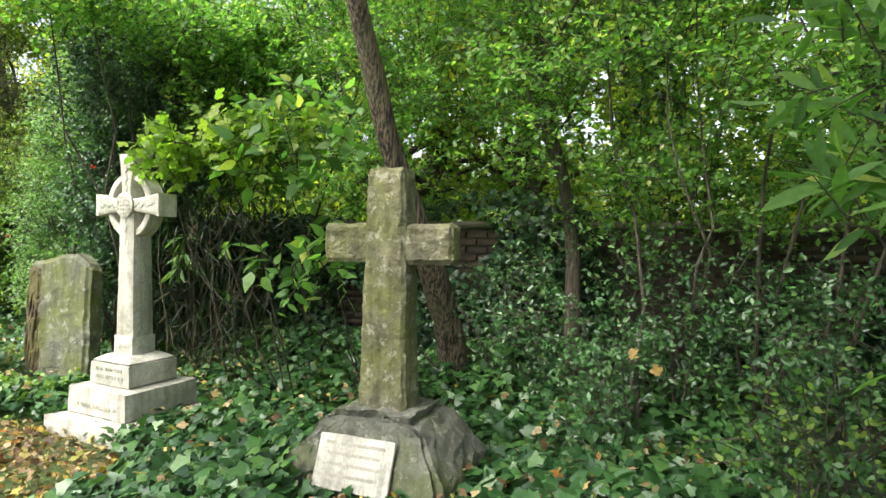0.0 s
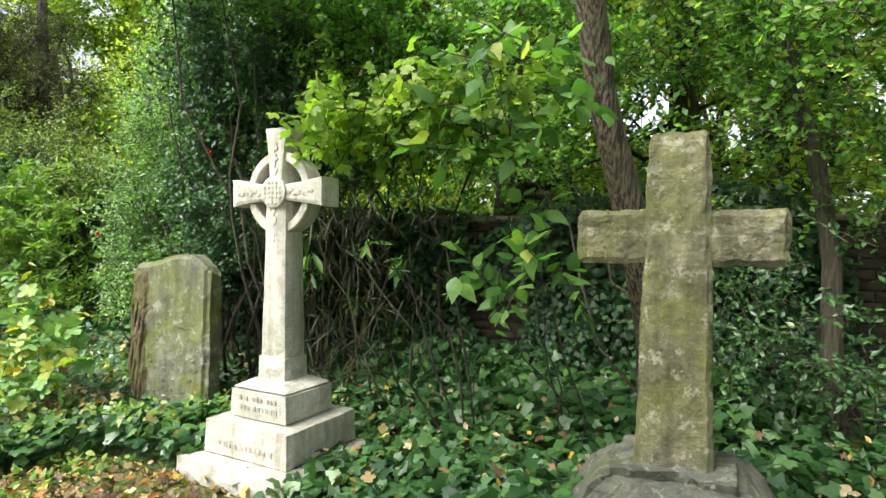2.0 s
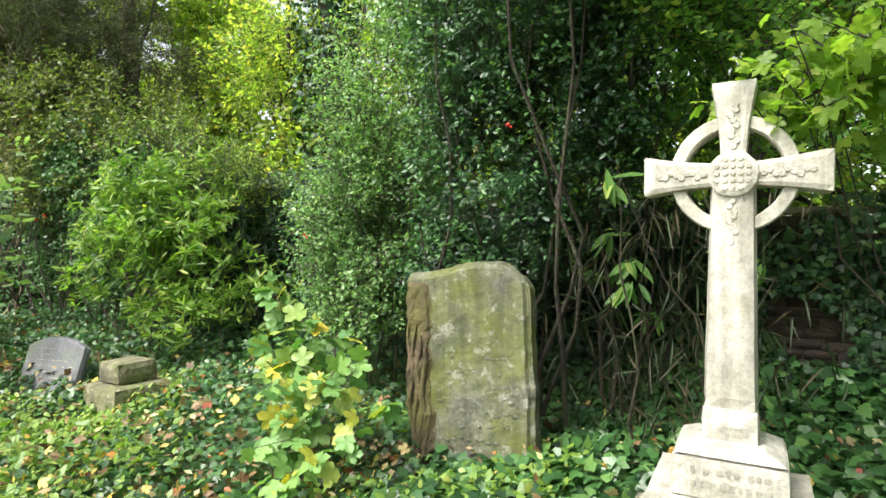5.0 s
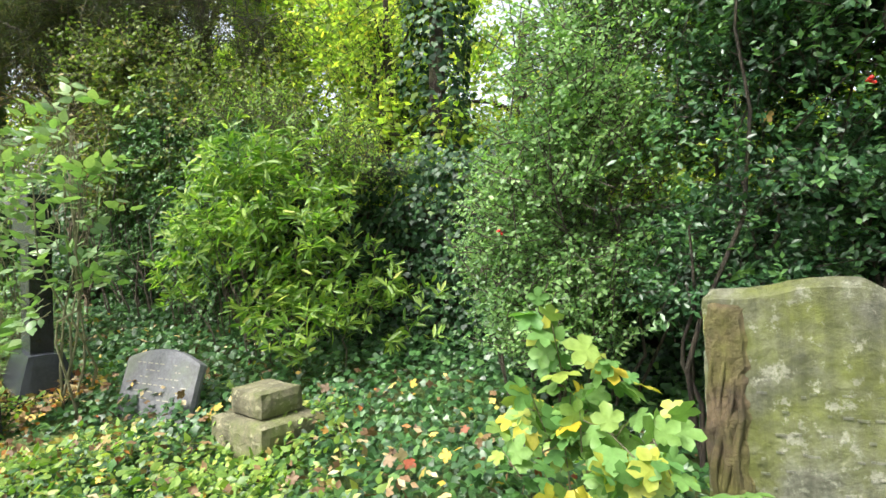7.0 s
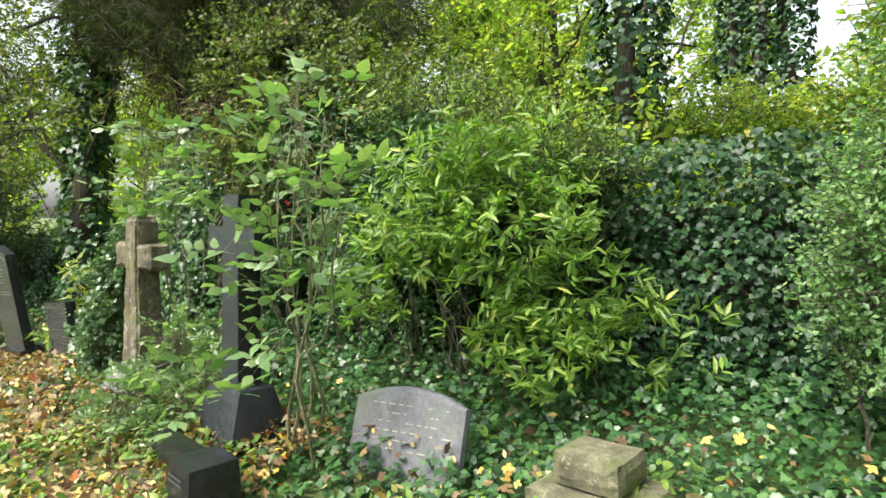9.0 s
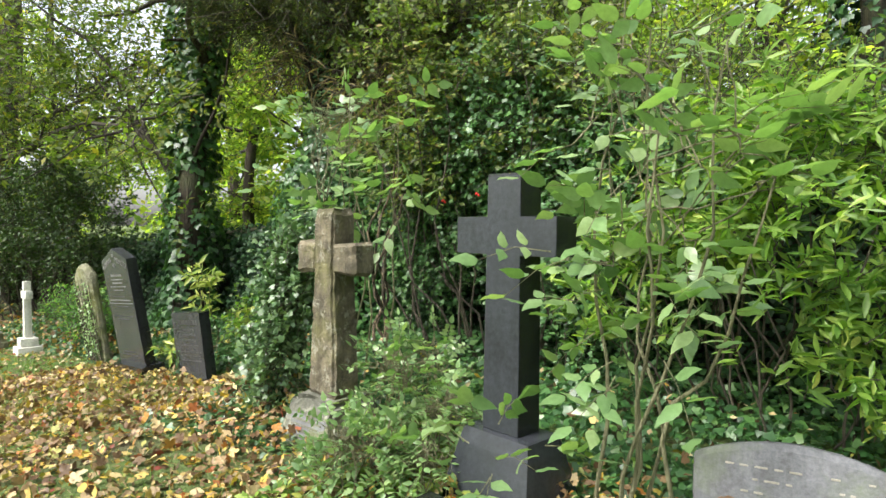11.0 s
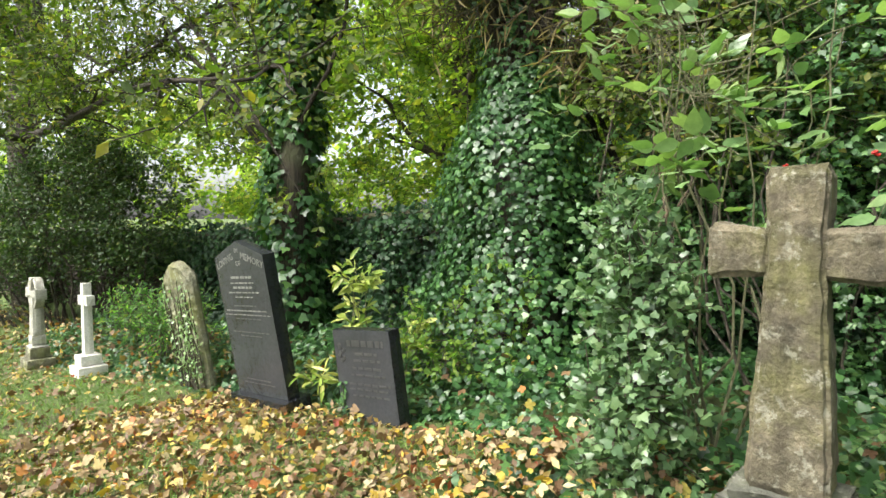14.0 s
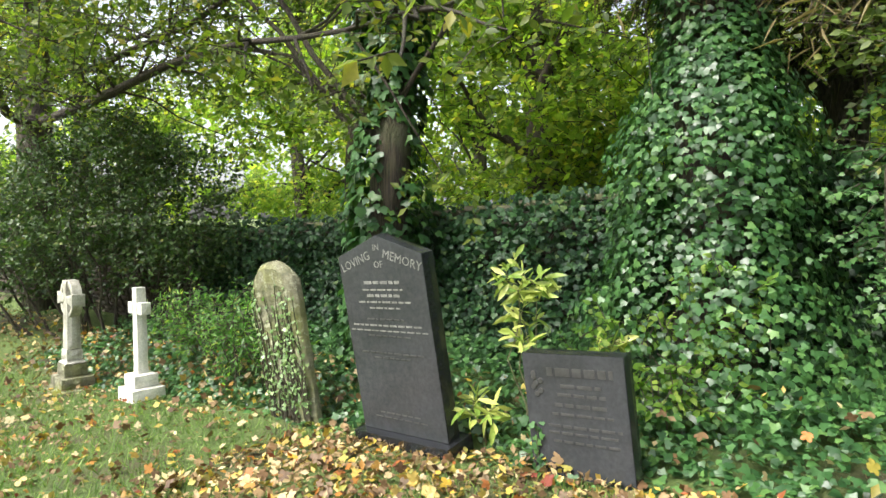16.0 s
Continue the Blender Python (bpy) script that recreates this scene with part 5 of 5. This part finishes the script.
plant("pale_ivy_bush", 12.42, 3.1, "upright pale green clump beside the brown cross", "bush",
      [(12.38, 3.0, 0.4, 0.2, 0.2, 0.42), (12.42, 3.15, 0.9, 0.2, 0.2, 0.42), (12.5, 3.35, 1.15, 0.15, 0.15, 0.3)], 620, 8, 0.2, 0.044, IVY, F_IVYPALE, stems=8, stem_r=0.008)
plant("maple_sapling", 6.1, 2.85, "small maple sapling with yellowing leaves by the headstone", "sapling",
      [(6.15, 2.9, 0.8, 0.2, 0.16, 0.4), (5.9, 2.75, 0.55, 0.32, 0.2, 0.26), (5.8, 2.55, 0.28, 0.35, 0.2, 0.16), (6.3, 2.95, 0.4, 0.3, 0.2, 0.3)], 48, 6, 0.22, 0.12, MAPLE, F_YELLOW, wood=M_STEM, stems=6, stem_r=0.006, face=0.4, droop=0.5)
plant("spotted_laurel", 14.85, 4.0, "spotted laurel with yellow-flecked leaf rosettes", "bush",
      [(14.88, 3.95, 1.02, 0.13, 0.12, 0.15), (14.92, 4.0, 0.65, 0.13, 0.12, 0.25), (14.5, 4.15, 0.5, 0.18, 0.12, 0.15), (15.0, 3.62, 0.28, 0.10, 0.08, 0.12)], 30, 9, 0.12, 0.125, LANCE, F_SPOT, wood=M_STEM, stems=8, stem_r=0.008, up=1.2, droop=0.2)
plant("shrub_seedlings", 14.0, 4.2, "low lime-green seedlings under the ivy wall", "bush",
      [(14.2, 4.2, 0.45, 0.5, 0.3, 0.3), (13.9, 4.6, 0.7, 0.3, 0.25, 0.4)], 120, 8, 0.2, 0.06, OVATE, F_LIME, stems=8, stem_r=0.006)
plant("dark_shrub", 21.2, 4.9, "large dark small-leaved shrub against the wall", "bush",
      [(20.5, 4.9, 1.7, 1.3, 0.8, 1.0), (22.3, 4.5, 1.6, 1.4, 1.0, 1.2), (24.0, 4.0, 1.4, 1.4, 1.0, 1.1), (21.5, 4.8, 2.5, 1.2, 0.8, 0.6)], 3600, 11, 0.32, 0.062, FAR, F_SHRUB, wood=M_DARKBARK, stems=30, stem_r=0.022, gap=0.28, gap_size=0.5)
plant("fern_clump", 17.5, 4.0, "green ferny plants between the graves", "fern",
      [(17.5, 3.9, 0.55, 0.5, 0.35, 0.35), (18.6, 4.1, 0.5, 0.6, 0.35, 0.3)], 300, 9, 0.28, 0.075, NARROW, F_MID, stems=14, stem_r=0.006)


def bamboo():
    ob = thing("bamboo_clump", 4.45, 4.35, "clump of thin bamboo canes with drooping narrow leaves", "bamboo")
    for i in range(10):
        x, y = 0.34 * rng.normal(), 0.18 * rng.normal()
        top = np.array([x + 0.35 * rng.normal(), y - 0.15 + 0.2 * rng.normal(), 1.1 + 0.8 * rng.random()])
        part("cane", mesh_from("cane", *tube_arrays(wander((x, y, -0.03), top, 6, 0.15, i), np.linspace(0.011, 0.004, 7), 5), M_CANE), M_CANE, ob)
    k = 800
    pos = np.stack([0.42 * rng.normal(size=k), -0.05 + 0.25 * rng.normal(size=k), 0.2 + 1.6 * rng.random(k) ** 1.3], -1)
    along = unit(rng.normal(size=(k, 3)) * 0.5 + np.array([0, -0.1, -1.0]))
    normal = unit(rng.normal(size=(k, 3)) + np.array([0, -1, 0.3]))
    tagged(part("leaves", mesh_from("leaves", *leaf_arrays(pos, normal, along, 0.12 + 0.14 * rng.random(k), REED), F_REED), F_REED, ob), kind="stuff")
    for i in range(13):
        a = np.array([0.45 * rng.normal(), -0.15 + 0.2 * rng.normal(), 0.7 + 1.0 * rng.random()])
        m = 7
        way = unit(rng.normal(size=(m, 3)) * 0.55 + np.array([0.5 * rng.normal(), -0.5, -0.75]))
        nrm = unit(rng.normal(size=(m, 3)) * 0.4 + np.array([0, -1, 0.7]))
        spray = leaf_arrays(np.tile(a, (m, 1)) + 0.02 * rng.normal(size=(m, 3)), nrm, way, 0.13 + 0.08 * rng.random(m), LANCE)
        part("leaf_spray", mesh_from("leaf_spray", *spray, F_MID), F_MID, ob, "fresh green drooping leaves")


bamboo()


def woody_vine():
    ob = thing("woody_vine", 12.78, 4.5, "gnarled reddish-brown ivy stems climbing by the wall", "vine")
    for i in range(5):
        a = (0.10 * rng.normal(), 0.05 * rng.normal(), -0.05)
        b = (0.1 + 0.12 * rng.normal(), 0.08 * rng.normal(), 1.6 + 0.5 * rng.random())
        part("stem", mesh_from("stem", *tube_arrays(wander(a, b, 16, 0.45, i * 1.9), np.linspace(0.018, 0.009, 17), 7), M_BARK), M_BARK, ob)


woody_vine()


def hanging_spray():
    """A leafy twig that hangs near the path."""
    ob = thing("hanging_branch", 2.45, 2.9, "thin leafy branch hanging low over the path from the leaning tree", "branch", sink=0.0)
    line = wander((0.0, 0.05, 4.9), (-1.75, -1.75, 2.02), 12, 0.35, 3)
    part("twig", mesh_from("twig", *tube_arrays(line, np.linspace(0.022, 0.005, 13), 6), M_TWIG), M_TWIG, ob)
    leaves, twigs, _ = crown([(-1.75, -1.75, 2.05, 0.22, 0.18, 0.10), (-1.5, -1.5, 2.3, 0.2, 0.2, 0.12)], 12, 6, 0.2, 0.12, OVATE, droop=0.3)
    part("foliage", mesh_from("foliage", *leaves, F_LIME), F_LIME, ob)
    tagged(part("branchwork", mesh_from("branchwork", *twigs, M_TWIG), M_TWIG, ob), kind="stuff")


hanging_spray()


def berries():
    for s, n, z in ((5.2, 3.6, 2.0), (6.9, 3.75, 1.35), (11.6, 4.3, 1.55), (12.0, 4.4, 1.5)):
        ob = thing("berry_cluster", s, n, "small cluster of red berries on a twig", "berries", "red berries", sink=0)
        for q in range(4):
            bm = bmesh.new()
            bmesh.ops.create_icosphere(bm, subdivisions=2, radius=0.009, matrix=Matrix.Translation((0.012 * math.cos(q * 1.6), 0.012 * math.sin(q * 1.6), z + 0.006 * q)))
            part("berry", bm, M_BERRY, ob)


berries()


def caught_leaves():
    """Dead maple leaves caught among the twigs."""
    for i, (s, n, z) in enumerate(((0.55, 3.85, 0.78), (0.37, 3.8, 0.66), (5.55, 3.95, 1.95), (12.3, 3.7, 2.0))):
        ob = thing("caught_leaf", s, n, "dry yellow-brown maple leaf caught among twigs", "leaf", "caught dead leaves", sink=0)
        pos = np.array([(0.0, 0.0, z)])
        nrm = np.array([(0.5 * math.sin(i * 2.0), -1.0, 0.4)])
        along = np.array([(math.cos(i * 1.7), 0.0, math.sin(i * 1.7) - 0.6)])
        part("blade", mesh_from("blade", *leaf_arrays(pos, nrm, along, 0.075, MAPLE), F_DRY), F_DRY, ob)


caught_leaves()


def boughs():
    """Dark boughs that reach over the graves."""
    ob = thing("overhanging_tree", 25.0, 5.2, "tree with dark boughs reaching out over the graves", "tree", sink=0.08)
    part("trunk", mesh_from("trunk", *tube_arrays(wander((0, 0, 0), (0.2, 0, 7.0), 12, 0.3, 4), np.linspace(0.34, 0.2, 13), 14), M_DARKBARK), M_DARKBARK, ob)
    arr, tips = [], []
    for i, (ds, n1, z1, z0) in enumerate(((9.5, 3.6, 3.0, 3.4), (7.5, 4.6, 4.2, 4.0), (5.5, 2.2, 3.6, 3.2), (8.5, 1.6, 4.6, 4.2), (4.0, 5.8, 4.8, 4.6))):
        line = wander((0.1, 0, z0), (ds, n1 - 5.2, z1), 14, 0.7, i * 2.0)
        arr.append(tube_arrays(line, np.linspace(0.085, 0.012, 15), 7))
        for j in range(3, 15):
            for q in range(3):
                e = np.array(line[j]) + np.array([0.5 + 0.5 * rng.random(), 0.6 * rng.normal(), -0.1 + 0.35 * rng.normal()])
                arr.append(tube_arrays(wander(line[j], e, 4, 0.12, j + q), np.linspace(0.018, 0.005, 5), 4))
                tips.append((*e, 0.45, 0.4, 0.28))
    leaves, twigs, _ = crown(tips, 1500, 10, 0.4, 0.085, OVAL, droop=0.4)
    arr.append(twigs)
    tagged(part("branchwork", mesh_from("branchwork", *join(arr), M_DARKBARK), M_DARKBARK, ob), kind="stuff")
    # Crown uses the darker leaf copy, its shade already in the colour.
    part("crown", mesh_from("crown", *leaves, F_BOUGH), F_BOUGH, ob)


boughs()


def far_wood():
    """Thick greenery that closes the distance all round."""
    blobs = []
    for i in range(46):
        f = 2 * math.pi * i / 46
        blobs.append((-8 + 34 * math.cos(f), 2 + 30 * math.sin(f), 3.0, 4.0, 3.0, 4.2))
    leaves, twigs, _ = crown(blobs, 3800, 9, 1.3, 0.5, FAR, hollow=0.5)
    stuff("distant_trees", leaves, F_WOOD, "distant belt of yellow-green trees round the churchyard", "trees")


far_wood()


# ---- the old wall, brick by brick ----
def old_wall():
    root = new("wall_north")
    root.matrix_world = ROW
    tagged(root, "old low brick wall largely hidden under ivy", "wall", kind="structure")
    s0, s1 = -4.0, 30.0
    bm = bmesh.new()
    block(bm, s1 - s0, 0.20, WALL_H + 0.48, z0=-0.4, cx=-(s0 + s1) / 2, cy=WALL_N + 0.125, seg=1.4, amp=0.0, warp=lambda x, y, z: (x, y, z + fall((s0 + s1) / 2 - x)))
    part("core", bm, M_MORTAR, root, "lime mortar")
    bm = bmesh.new()
    block(bm, 0.216, 0.10, 0.066, seg=0.2, amp=0.003, soft=0.004, seed=3)
    me = bpy.data.meshes.new("brick")
    bm.to_mesh(me)
    bm.free()
    me.materials.append(M_BRICK)
    rest = []
    v0 = np.array([v.co for v in me.vertices])
    me.calc_loop_triangles()
    t0 = np.array([t.vertices for t in me.loop_triangles])
    made = 0
    for c in range(25):
        z = -0.38 + c * 0.0755
        if z > WALL_H - 0.08:
            break
        x = s0 + (0.1125 if c % 2 else 0)
        while x < s1:
            p = (-x - 0.11, WALL_N + 0.045 - 0.006 * rng.random(), z + fall(x) + 0.08)
            if -0.2 < x < 3.4 and z > 0.18 and made < 300:
                ob = new("brick", me)
                ob.parent = root
                ob.location = p
                made += 1
            else:
                rest.append((v0 + np.array(p), t0))
            x += 0.225
    tagged(part("brickwork", mesh_from("brickwork", *join(rest), M_BRICK), M_BRICK, root), kind="stuff")
    bm = bmesh.new()
    x = s0
    while x < s1:
        block(bm, 0.59, 0.34, 0.07, z0=WALL_H + 0.082 + fall(x + 0.3), cx=-x - 0.3, cy=WALL_N + 0.125, seg=0.2, amp=0.006, soft=0.01, seed=x)
        x += 0.6
    part("coping", bm, M_COPING, root, "worn coping stones")


old_wall()
